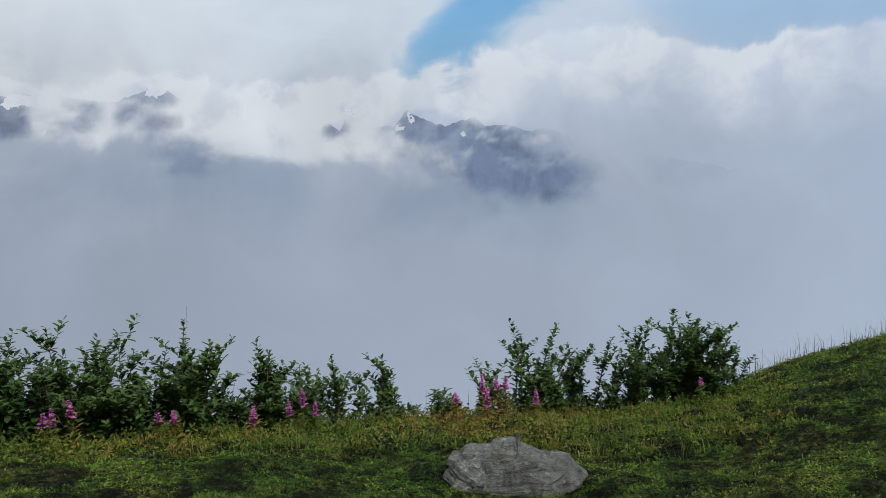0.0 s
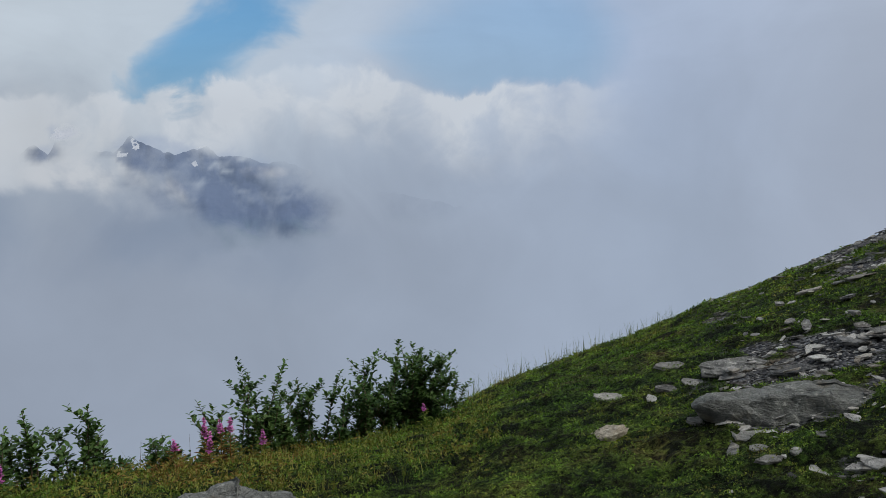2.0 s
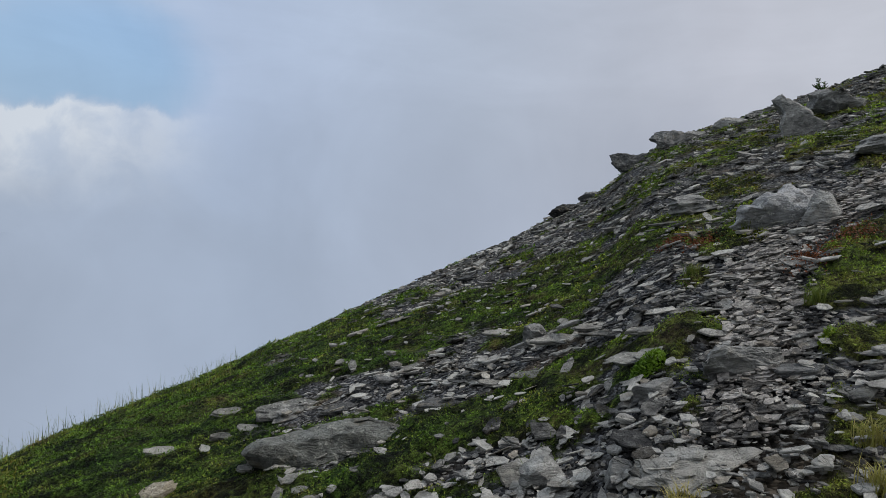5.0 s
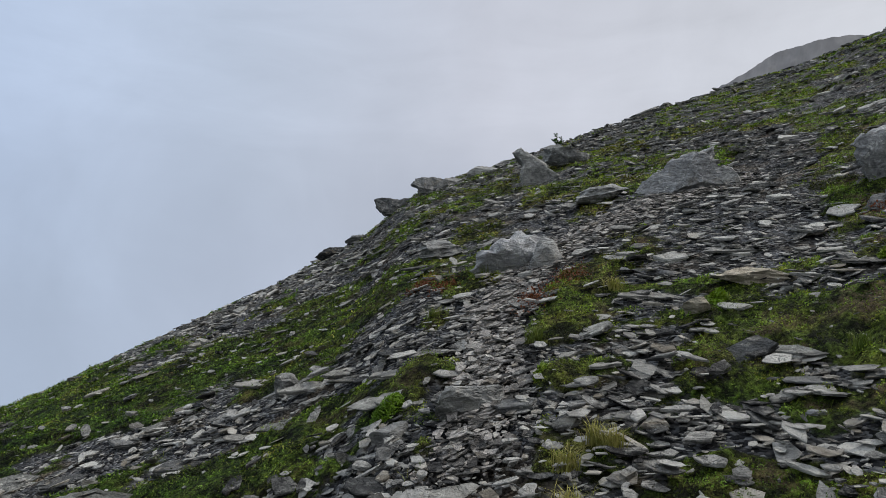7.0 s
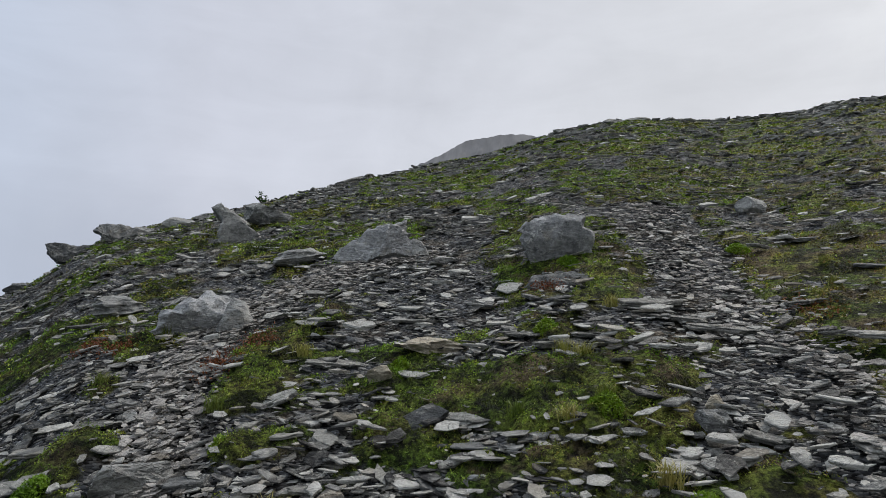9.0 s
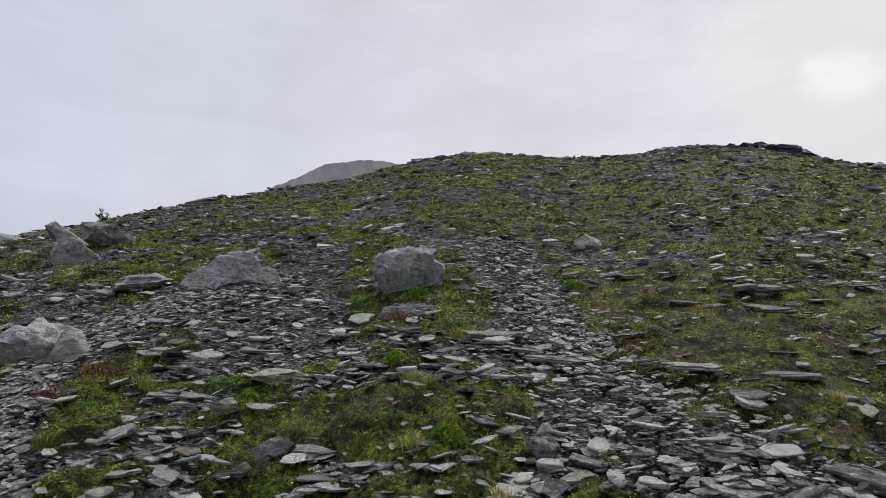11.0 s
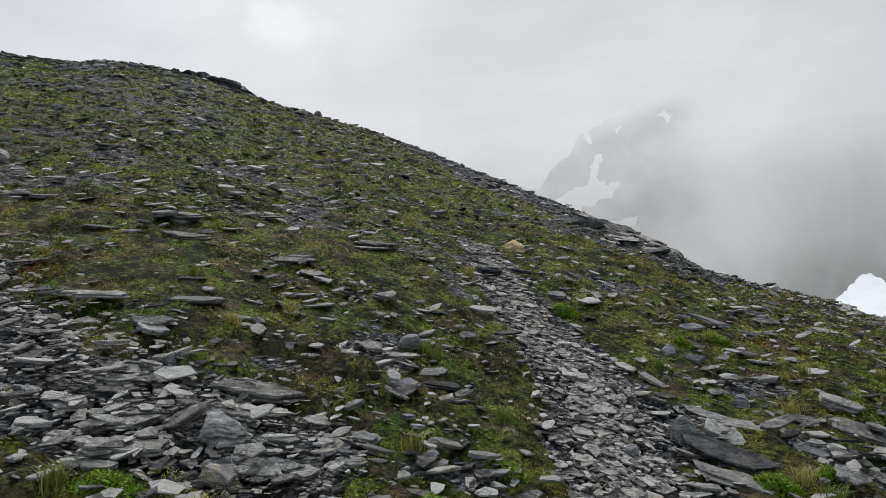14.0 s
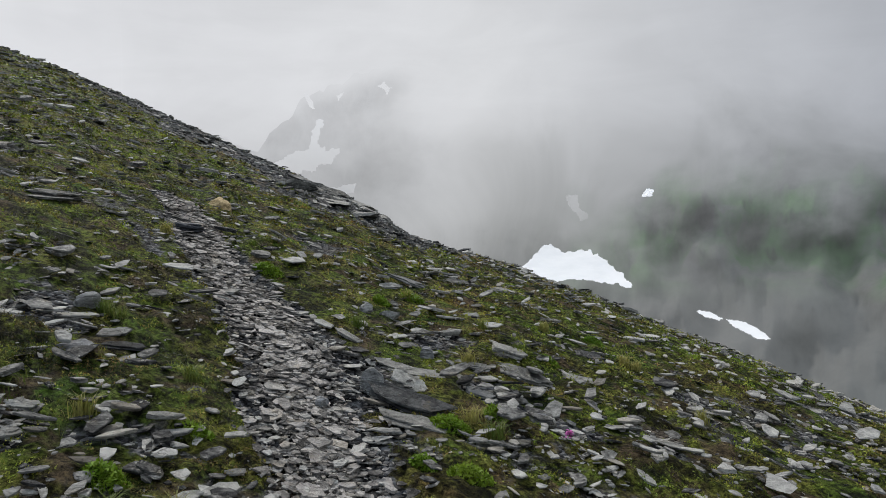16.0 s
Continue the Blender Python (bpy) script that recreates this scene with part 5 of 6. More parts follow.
def slab(x, y, size, seed, label, mat=None, turn=0.0, rx=0, ry=0, lift=0.0, follow=0.6):
    """A single large slab of split slate, faced towards the viewer and then turned."""
    v, f = layered_slab(seed, 2 if size[2] < 0.07 else 3 + seed % 2)
    v = v / np.ptp(v, axis=0) * np.array(size) * np.array([0.95, 0.95, 0.75])
    ob = new("split_stone", mesh_of("split_stone", v, f, mat or SLATE_OBJ))
    base = -math.degrees(math.atan2(x - HUB[0], y - HUB[1]))
    ob.matrix_world = ground_place(x, y, base + turn, follow, lift + size[2] * 0.3, rx, ry)
    return tagged(ob, label, "stone", "large slate slabs")


# large loose stones: place, width, depth, thickness, lean away from the valley, lean along the slope
GREY_SLABS_A = [(2.53, -2.22, 0.35, 0.19, 0.044, 10, 6), (2.06, -2.65, 0.23, 0.13, 0.023, 10, 8), (2.66, -2.33, 0.25, 0.14, 0.031, 10, 0),
    (2.71, -2.42, 0.23, 0.12, 0.022, 10, 0), (2.98, -2.52, 0.25, 0.14, 0.030, 10, 0), (2.89, -2.45, 0.24, 0.13, 0.034, 10, 5), (2.62, -2.99, 0.47, 0.25, 0.053, 10, 10),
    (2.50, -2.80, 0.31, 0.17, 0.033, 10, 8), (2.58, -2.51, 0.33, 0.18, 0.042, 10, -25), (2.47, -2.08, 0.14, 0.08, 0.023, 10, 4), (2.71, -3.45, 0.12, 0.07, 0.022, 10, 5),
    (2.45, -3.96, 0.23, 0.10, 0.022, 10, 3), (2.24, -2.99, 0.09, 0.07, 0.024, 10, 20)]
GREY_SLABS_B = [(2.22, -3.21, 0.11, 0.09, 0.032, 10, -20), (3.16, -3.44, 0.13, 0.09, 0.031, 10, 10), (3.13, -3.52, 0.08, 0.12, 0.042, 10, 40),
    (3.83, -2.99, 0.38, 0.18, 0.035, 10, 3), (3.14, -4.05, 0.22, 0.11, 0.022, 10, 0), (0.68, -4.08, 0.41, 0.17, 0.032, 10, 15), (0.76, -4.85, 0.59, 0.15, 0.026, 10, 10),
    (0.95, -4.84, 0.31, 0.14, 0.023, 10, 15), (0.78, -5.88, 0.20, 0.11, 0.036, 10, 0), (0.33, -5.63, 0.29, 0.16, 0.051, 10, 18),
    (0.20, -5.29, 0.41, 0.22, 0.044, 10, 16), (0.26, -4.80, 0.24, 0.13, 0.032, 10, 20), (1.09, -4.00, 0.10, 0.06, 0.022, 10, 0)]
GREY_SLABS_C = [(1.24, -4.38, 0.13, 0.07, 0.022, 10, 0), (1.31, -5.01, 0.22, 0.12, 0.028, 10, 30), (0.55, -5.19, 0.26, 0.13, 0.022, 10, 12),
    (0.03, -7.04, 0.21, 0.11, 0.022, 10, 10), (-0.16, -5.62, 0.24, 0.13, 0.031, 10, 15), (0.50, -8.34, 0.37, 0.17, 0.031, 10, 14),
    (0.95, -8.07, 0.36, 0.20, 0.040, 10, 10), (2.22, -5.19, 0.24, 0.13, 0.027, 10, 0), (4.73, -0.09, 0.51, 0.16, 0.029, 10, 2), (4.42, -1.32, 0.19, 0.12, 0.042, 10, 0),
    (4.68, -2.17, 0.46, 0.18, 0.034, 10, 6), (4.47, -1.59, 0.31, 0.15, 0.026, 10, 0), (4.44, -2.36, 0.47, 0.20, 0.039, 10, 5)]
GREY_SLABS_D = [(4.69, 2.16, 0.44, 0.21, 0.043, 10, -8), (4.66, 1.88, 0.42, 0.19, 0.035, 10, -4), (4.26, 1.13, 0.30, 0.16, 0.028, 10, -8),
    (6.58, 2.08, 0.42, 0.15, 0.027, 10, -8), (7.79, 3.08, 0.39, 0.15, 0.027, 10, -8), (5.38, -0.63, 0.40, 0.14, 0.024, 10, 0), (4.66, -1.20, 0.21, 0.12, 0.022, 10, 0),
    (4.04, -2.48, 0.17, 0.09, 0.029, 10, 10), (3.18, -1.95, 0.23, 0.13, 0.033, 10, 12), (3.33, -0.06, 0.15, 0.08, 0.022, 10, 0), (4.31, 0.71, 0.15, 0.08, 0.022, 10, 8),
    (4.76, 1.05, 0.18, 0.10, 0.022, 10, -5), (3.96, 0.29, 0.15, 0.09, 0.032, 10, -15)]
GREY_SLABS_E = [(3.79, 0.08, 0.17, 0.09, 0.022, 10, -8), (3.11, 4.43, 0.27, 0.15, 0.054, 10, 3), (3.83, 4.71, 0.27, 0.15, 0.040, 10, -4),
    (3.42, 4.23, 0.18, 0.13, 0.047, 10, 0), (4.71, 3.53, 0.23, 0.15, 0.053, 10, -18), (2.93, 3.29, 0.18, 0.10, 0.029, 10, 0), (2.61, 2.46, 0.14, 0.08, 0.022, 10, -12),
    (5.24, 2.96, 0.41, 0.20, 0.038, 10, -3), (2.75, 0.80, 0.18, 0.10, 0.031, 10, 5), (4.12, 1.35, 0.26, 0.14, 0.032, 10, -5), (4.44, 1.70, 0.36, 0.15, 0.027, 10, -4),
    (4.17, 2.35, 0.29, 0.14, 0.024, 10, 2), (4.32, 2.74, 0.23, 0.13, 0.023, 10, -3)]
GREY_SLABS_F = [(6.28, -4.09, 0.34, 0.19, 0.048, 10, 0), (4.71, -4.71, 0.25, 0.13, 0.022, 10, 5), (3.92, -4.73, 0.27, 0.15, 0.026, 10, 4),
    (3.93, -5.64, 0.40, 0.16, 0.030, 10, 5), (12.58, -5.71, 0.66, 0.19, 0.037, 10, 2), (3.24, -3.48, 0.14, 0.08, 0.023, 10, 12), (2.90, -3.86, 0.14, 0.08, 0.022, 10, 8),
    (3.35, -4.03, 0.23, 0.12, 0.022, 10, 6)]
CREAM_STONES = [(2.21, -2.38, 0.16, 0.11, 0.102, 0, 0), (4.29, -0.35, 0.14, 0.10, 0.134, 0, 0), (3.51, -1.90, 0.12, 0.09, 0.127, 0, 0),
    (4.78, -0.67, 0.46, 0.32, 0.115, 0, 8), (2.60, 3.71, 0.27, 0.19, 0.119, 0, -12)]
PALE_SLABS_A = [(2.20, -2.54, 0.42, 0.18, 0.024, 18, 4), (1.98, -2.86, 0.14, 0.10, 0.026, 18, 10), (3.37, -2.99, 0.24, 0.17, 0.042, 18, 0),
    (2.06, -3.07, 0.13, 0.08, 0.020, 18, 10), (2.21, -3.94, 0.13, 0.10, 0.025, 18, 0), (3.57, -4.49, 0.21, 0.11, 0.027, 18, 10),
    (0.82, -4.62, 0.26, 0.18, 0.046, 18, 30), (0.50, -6.33, 0.21, 0.12, 0.020, 18, -3), (1.42, -6.75, 0.26, 0.14, 0.024, 18, 5),
    (1.22, -6.66, 0.21, 0.11, 0.024, 18, 10), (0.68, -6.55, 0.16, 0.09, 0.023, 18, 0), (3.07, -8.18, 0.19, 0.12, 0.031, 18, 0), (3.78, -0.78, 0.27, 0.15, 0.030, 18, 0)]
PALE_SLABS_B = [(4.23, 0.17, 0.21, 0.15, 0.037, 18, -18), (4.33, -0.54, 0.20, 0.11, 0.023, 18, 0), (3.41, -0.79, 0.15, 0.08, 0.020, 18, 0),
    (3.45, -1.02, 0.17, 0.09, 0.020, 18, -15), (3.32, -1.43, 0.12, 0.06, 0.020, 18, 0), (3.76, 1.15, 0.27, 0.15, 0.023, 18, -12),
    (5.13, 1.58, 0.16, 0.09, 0.020, 18, -10), (5.52, 0.15, 0.25, 0.14, 0.020, 18, 0), (3.14, 4.02, 0.08, 0.11, 0.027, 18, 0), (3.60, 4.16, 0.18, 0.10, 0.020, 18, 5),
    (3.88, 4.05, 0.52, 0.29, 0.044, 18, -6), (2.90, 2.86, 0.20, 0.11, 0.020, 18, -4), (2.78, 1.87, 0.14, 0.10, 0.025, 18, -12)]
PALE_SLABS_C = [(2.70, 2.60, 0.10, 0.06, 0.020, 18, -10), (2.76, 2.44, 0.06, 0.07, 0.020, 18, 0), (4.78, 2.42, 0.21, 0.19, 0.048, 18, 25),
    (3.79, 1.28, 0.33, 0.15, 0.020, 18, -5), (4.03, 2.08, 0.21, 0.11, 0.020, 18, -6), (3.29, -2.93, 0.18, 0.14, 0.036, 18, 10), (4.84, -3.92, 0.19, 0.10, 0.025, 18, 0)]
DARK_SLABS_A = [(2.22, -2.64, 0.19, 0.11, 0.030, 10, 8), (2.92, -2.73, 0.25, 0.14, 0.026, 10, 0), (2.24, -2.76, 0.15, 0.09, 0.031, 10, 12),
    (2.12, -3.85, 0.25, 0.12, 0.022, 10, 8), (3.48, -3.39, 0.35, 0.19, 0.038, 10, 4), (0.73, -4.30, 0.58, 0.27, 0.059, 10, 16), (1.27, -7.28, 0.64, 0.19, 0.036, 10, 22),
    (0.44, -4.71, 0.20, 0.11, 0.023, 10, 15), (-0.28, -6.47, 0.28, 0.16, 0.032, 10, 12), (3.80, -0.52, 0.37, 0.16, 0.045, 42, -24),
    (3.52, -0.79, 0.24, 0.13, 0.024, 10, 0), (3.25, -0.57, 0.14, 0.11, 0.040, 10, 20), (3.49, 0.46, 0.22, 0.13, 0.046, 10, -10)]
DARK_SLABS_B = [(4.43, 1.43, 0.32, 0.17, 0.033, 10, -6), (3.91, 3.54, 0.33, 0.18, 0.038, 10, -6), (4.49, 3.53, 0.27, 0.15, 0.041, 10, 3),
    (3.81, 2.57, 0.32, 0.19, 0.065, 10, -4), (2.97, 0.91, 0.30, 0.17, 0.045, 10, 5), (8.39, 5.44, 0.46, 0.22, 0.045, 10, -12), (5.06, -3.80, 0.28, 0.16, 0.036, 10, 5),
    (13.38, -6.95, 0.48, 0.20, 0.040, 10, 0)]
WHITE_STONES = [(3.02, -2.82, 0.08, 0.05, 0.081, 0, 0), (2.22, -3.62, 0.15, 0.10, 0.082, 0, 0), (2.81, -3.43, 0.06, 0.04, 0.063, 0, 0),
    (0.83, -5.16, 0.10, 0.08, 0.122, 0, 0), (0.10, -4.53, 0.14, 0.10, 0.106, 0, 0), (1.16, -4.01, 0.07, 0.06, 0.088, 0, 0), (3.24, -0.75, 0.08, 0.06, 0.048, 0, 0),
    (5.14, -0.16, 0.19, 0.13, 0.057, 0, 0)]
BLOCKS = [(2.43, -2.58, 0.24, 0.17, 0.161, 0, 8), (1.00, -4.38, 0.13, 0.13, 0.206, 0, 0), (1.39, -5.77, 0.11, 0.08, 0.117, 0, 0), (1.24, -5.89, 0.17, 0.12, 0.130, 0, 0),
    (3.33, -1.76, 0.16, 0.12, 0.126, 0, 0), (3.57, 0.69, 0.38, 0.27, 0.211, 0, -8), (4.86, 2.45, 0.19, 0.15, 0.233, 0, 0), (2.97, 1.37, 0.20, 0.14, 0.175, 0, 5),
    (2.84, 0.95, 0.16, 0.11, 0.130, 0, -5), (3.39, 1.03, 0.19, 0.13, 0.139, 0, 0), (3.39, -1.81, 0.16, 0.11, 0.112, 0, 0), (2.50, -4.11, 0.14, 0.10, 0.129, 0, 0)]
STANDING_SLABS = [(3.68, -1.88, 0.07, 0.09, 0.021, 62, 0), (3.55, 0.62, 0.10, 0.12, 0.029, 62, 0), (3.28, 0.20, 0.12, 0.07, 0.037, 62, -30),
    (2.97, 1.53, 0.14, 0.13, 0.043, 62, 0), (3.42, 1.29, 0.08, 0.07, 0.023, 62, 20)]
for k, (x, y, w, d, h, rx, ry) in enumerate(GREY_SLABS_A + GREY_SLABS_B + GREY_SLABS_C + GREY_SLABS_D + GREY_SLABS_E + GREY_SLABS_F):
    slab(x, y, (w, d, h), 606 + k, "grey layered slate slab lying on the slope", SLATE_OBJ, 0, rx, ry, 0.01, 0)
for k, (x, y, w, d, h, rx, ry) in enumerate(CREAM_STONES):
    rock("stone", x, y, (w, d, h), 609 + k, "cream-coloured stone among slate", CREAM_STONE, ry=ry, follow=0.3, grain=0.05, keep=0.5)
for k, (x, y, w, d, h, rx, ry) in enumerate(PALE_SLABS_A + PALE_SLABS_B + PALE_SLABS_C):
    slab(x, y, (w, d, h), 612 + k, "pale grey slate slab among turf and chips", PALE_SLATE, 0, rx, ry, 0.01, 0)
for k, (x, y, w, d, h, rx, ry) in enumerate(DARK_SLABS_A + DARK_SLABS_B):
    slab(x, y, (w, d, h), 621 + k, "dark slate slab with a shadowed underside", DARK_SLATE, 0, rx, ry, 0.01, 0)
for k, (x, y, w, d, h, rx, ry) in enumerate(WHITE_STONES):
    rock("stone", x, y, (w, d, h), 624 + k, "small whitish stone in the turf", PALE_BOULDER, ry=ry, follow=0.3, grain=0.05, keep=0.5)
for k, (x, y, w, d, h, rx, ry) in enumerate(BLOCKS):
    rock("stone", x, y, (w, d, h), 651 + k, "angular grey slate block", BOULDER, ry=ry, follow=0.3, grain=0.05, keep=0.5)
for k, (x, y, w, d, h, rx, ry) in enumerate(STANDING_SLABS):
    slab(x, y, (w, d, h), 831 + k, "grey slate block standing on edge", SLATE_OBJ, 0, rx, ry, 0.01, 0)
rock("stone", 7.95, -4.5, (0.34, 0.3, 0.26), 206, "pale grey squarish stone on the slope", BOULDER, cuts=9, keep=0.7)
rock("stone", 3.48, -7.74, (0.28, 0.22, 0.2), 218, "orange-tan stone beside the path", TAN_STONE)
slab(3.1, -6.4, (0.28, 0.24, 0.09), 219, "dark slate slab over a hollow beside the path", BLACK_SLATE, 0, 0, 0, 0.03)
slab(4.95, -2.1, (0.55, 0.25, 0.08), 231, "long slate slab in the scree", None, 3)
slab(3.96, -5.79, (0.45, 0.3, 0.07), 247, "long grey slate ledge across the slope", None, 0)
slab(3.87, -4.55, (0.42, 0.3, 0.07), 248, "grey slate ledge across the slope", SLATE_OBJ, 0)
slab(5.0, -4.5, (0.42, 0.3, 0.08), 249, "grey slate ledge across the slope", None, 0)
slab(4.6, -4.2, (0.4, 0.28, 0.07), 250, "grey slate ledge in turf", SLATE_OBJ, 6)


# ---- low plants and grass ----
def small_leaves(name, x, y, z, size, g, mat, label, spread=0.7, aspect=0.55):
    """Little leaves, one bent quad each, lying at all angles."""
    n = len(x)
    base = np.array([[-0.5, 0, 0], [0, -aspect / 2, 0.08], [0.5, 0, 0], [0, aspect / 2, 0.08]])
    m = rot_matrices(g.normal(0, spread, n), g.normal(0, spread, n), g.uniform(0, 2 * math.pi, n))
    v = np.einsum("nij,kj->nki", m, base) * size[:, None, None] + np.stack([x, y, z], -1)[:, None, :]
    f = np.arange(4 * n).reshape(-1, 4)
    return tagged(new(name, mesh_of(name, v.reshape(-1, 3), f, mat)), label, "ground cover", kind="stuff")


def blades(name, x, y, length, width, g, mat, label, lean=0.35):
    """Grass blades: two-part tapering strips that bend over."""
    n = len(x)
    z = height(x, y) - 0.01
    a = g.uniform(0, 2 * math.pi, n)
    bend = length * np.abs(g.normal(0, lean, n))
    dx, dy = np.cos(a), np.sin(a)
    sx, sy = -dy * width / 2, dx * width / 2
    p = np.stack([x, y, z], -1)
    mid = p + np.stack([dx * bend * 0.3, dy * bend * 0.3, length * 0.55], -1)
    tip = p + np.stack([dx * bend, dy * bend, length * 0.95], -1)
    s = np.stack([sx, sy, 0 * sx], -1)
    v = np.stack([p - s, p + s, mid - s * 0.8, mid + s * 0.8, tip], 1)
    k = (np.arange(n) * 5)[:, None, None]
    f = (np.array([[0, 1, 3], [0, 3, 2], [2, 3, 4]])[None] + k).reshape(-1, 3)
    return tagged(new(name, mesh_of(name, v.reshape(-1, 3), f, mat)), label, "grass", kind="stuff")


def sprigs(name, x, y, z, size, g, mat, label):
    """Fine pointed leaves and moss shoots, one sharp triangle each, rising at all angles."""
    n = len(x)
    a, p, w = g.uniform(0, 2 * math.pi, n), g.uniform(-0.25, 1.25, n) * np.clip(11 / np.hypot(x, y), 0.35, 1), g.uniform(0.42, 0.8, n) * size / 2
    root, tip = np.stack([x, y, z], -1), np.stack([np.cos(a) * np.cos(p), np.sin(a) * np.cos(p), np.sin(p)], -1) * size[:, None]
    roll = g.normal(0, 0.6, n)
    side = np.stack([-np.sin(a) * np.cos(roll), np.cos(a) * np.cos(roll), np.sin(roll)], -1) * w[:, None]
    v = np.stack([root - side, root + side, root + tip], 1)
    return tagged(new(name, mesh_of(name, v.reshape(-1, 3), np.arange(3 * n).reshape(-1, 3), mat)), label, "ground cover", kind="stuff")


def ground_cover():
    x, y, r, g = scatter(1500000, -42, 214, 2.2, 36, 311, 0.95)
    v = verdure(x, y)
    edge = 0.25 * fbm(x * 6, y * 6, 3, 313)
    gaps = fbm(x * 5.5, y * 5.5, 3, 315)
    keep = (v + edge > 0.46 + 0.1 * g.uniform(size=len(x))) & (gaps > -0.5 + 0.34 * np.clip((polar(x, y)[0] - 104) / 16, 0, 1) + 0.3 * g.uniform(size=len(x)))
    x, y, r, v = x[keep], y[keep], r[keep], v[keep]
    size = np.maximum(0.0075, 0.0023 * r) * g.uniform(0.6, 1.7, len(x))
    z = height(x, y) + canopy(x, y, v) * (0.68 + 0.42 * g.uniform(size=len(x))) + 0.02 * np.clip(v - 0.4, 0, 0.5)
    way = polar(x, y)[0] + g.normal(0, 12, len(x))
    for pick, mat, label in ((way < 66, LUSH, "lush low green plants covering the brow"), ((way >= 66) & (way < 124), COVER, "low green alpine plants and moss between the stones"),
                             (way >= 124, OLIVE, "low olive and russet alpine plants between the stones")):
        sprigs("ground_cover", x[pick], y[pick], z[pick], size[pick], g, mat, label)
    x, y, r, g = scatter(60000, -42, 212, 1.9, 30, 331, 0.8)
    keep = (verdure(x, y) > 0.5) & (fbm(x * 1.1, y * 1.1, 3, 333) > -0.05)
    x, y, r = x[keep], y[keep], r[keep]
    tall = np.clip(0.045 + 0.05 * fbm(x * 0.9, y * 0.9, 2, 337), 0.02, 0.11) * g.uniform(0.6, 1.5, len(x))
    blades("turf_grass", x, y, tall, np.maximum(0.0035, 0.0011 * r), g, BLADES, "short green and straw-coloured grass in the turf", 0.6)


ground_cover()


def tall_grass():
    x, y, r, g = scatter(4200, -42, 19, 4.8, 7.6, 341, 1.0)
    keep = fbm(x * 0.9, y * 0.9, 3, 343) + 0.2 * np.clip(r - 5, 0, 2) > 0.1
    x, y, r = x[keep], y[keep], r[keep]
    blades("tall_grass", x, y, g.uniform(0.05, 0.2, len(x)) * g.uniform(0.6, 1.25, len(x)), 0.005 + 0 * x, g, DRY_BLADES, "tall yellow-green grass at the foot of the bushes", 0.5)
    x, y, r, g = scatter(900, 18, 38, 8.6, 11.2, 351, 1.0)
    blades("grass_stalks", x, y, g.uniform(0.10, 0.46, len(x)) * g.uniform(0.3, 1, len(x)), 0.005 + 0 * x, g, BLADES, "thin seed stalks standing along the brow", 0.4)


tall_grass()


def herbs():
    """Leafy herbs, some turning yellow, between the tall grass and the bushes."""
    x, y, r, g = scatter(1700, -42, 24, 4.8, 7.6, 361, 1.0)
    px, py, pz, size = [], [], [], []
    for k in range(len(x)):
        n = int(g.integers(10, 22))
        tall = g.uniform(0.05, 0.17)
        px.append(x[k] + g.normal(0, 0.035, n))
        py.append(y[k] + g.normal(0, 0.035, n))
        pz.append(height(x[k], y[k]) + tall * g.uniform(0.1, 1, n))
        size.append(g.uniform(0.02, 0.048, n))
    small_leaves("herbs", np.concatenate(px), np.concatenate(py), np.concatenate(pz), np.concatenate(size), g, HERB, "leafy green and yellowing herbs below the bushes", 0.9, 0.35)
    x, y, r, g = scatter(30000, 214, 318, 1.2, 12, 371, 1.0)
    small_leaves("ground_cover", x, y, height(x, y) + 0.03 * g.uniform(size=len(x)), np.maximum(0.03, 0.008 * r), g, COVER, "low green turf plants on the slope")

    x, y, r, g = scatter(70000, -60, 300, 0.3, 2.6, 373, 0.6)
    keep = verdure(x, y) + 0.25 * fbm(x * 6, y * 6, 3, 313) > 0.5
    x, y = x[keep], y[keep]
    sprigs("ground_cover", x, y, height(x, y) + 0.03 * g.uniform(size=len(x)), g.uniform(0.015, 0.035, len(x)), g, COVER, "short trodden green turf where the viewer stands")


herbs()


def red_patch(x, y, reach, seed):
    g = np.random.default_rng(seed)
    n = 420
    px, py = x + g.normal(0, reach, n), y + g.normal(0, reach * 0.6, n)
    ob = small_leaves("red_cushion", px, py, height(px, py) + 0.02 + 0.05 * g.uniform(size=n), g.uniform(0.012, 0.026, n), g, RED_LEAF, "cushion of leaves turned rusty red")
    ob["kind"] = ""
    tagged(ob, category="plant", group="red cushions")
    del ob["kind"]


for k, (px, py) in enumerate([(5.15, 0.45), (4.85, 0.62), (5.68, 1.5), (5.75, -1.62), (4.55, -3.05), (5.9, 1.8)]):
    red_patch(px, py, 0.11, 360 + k)


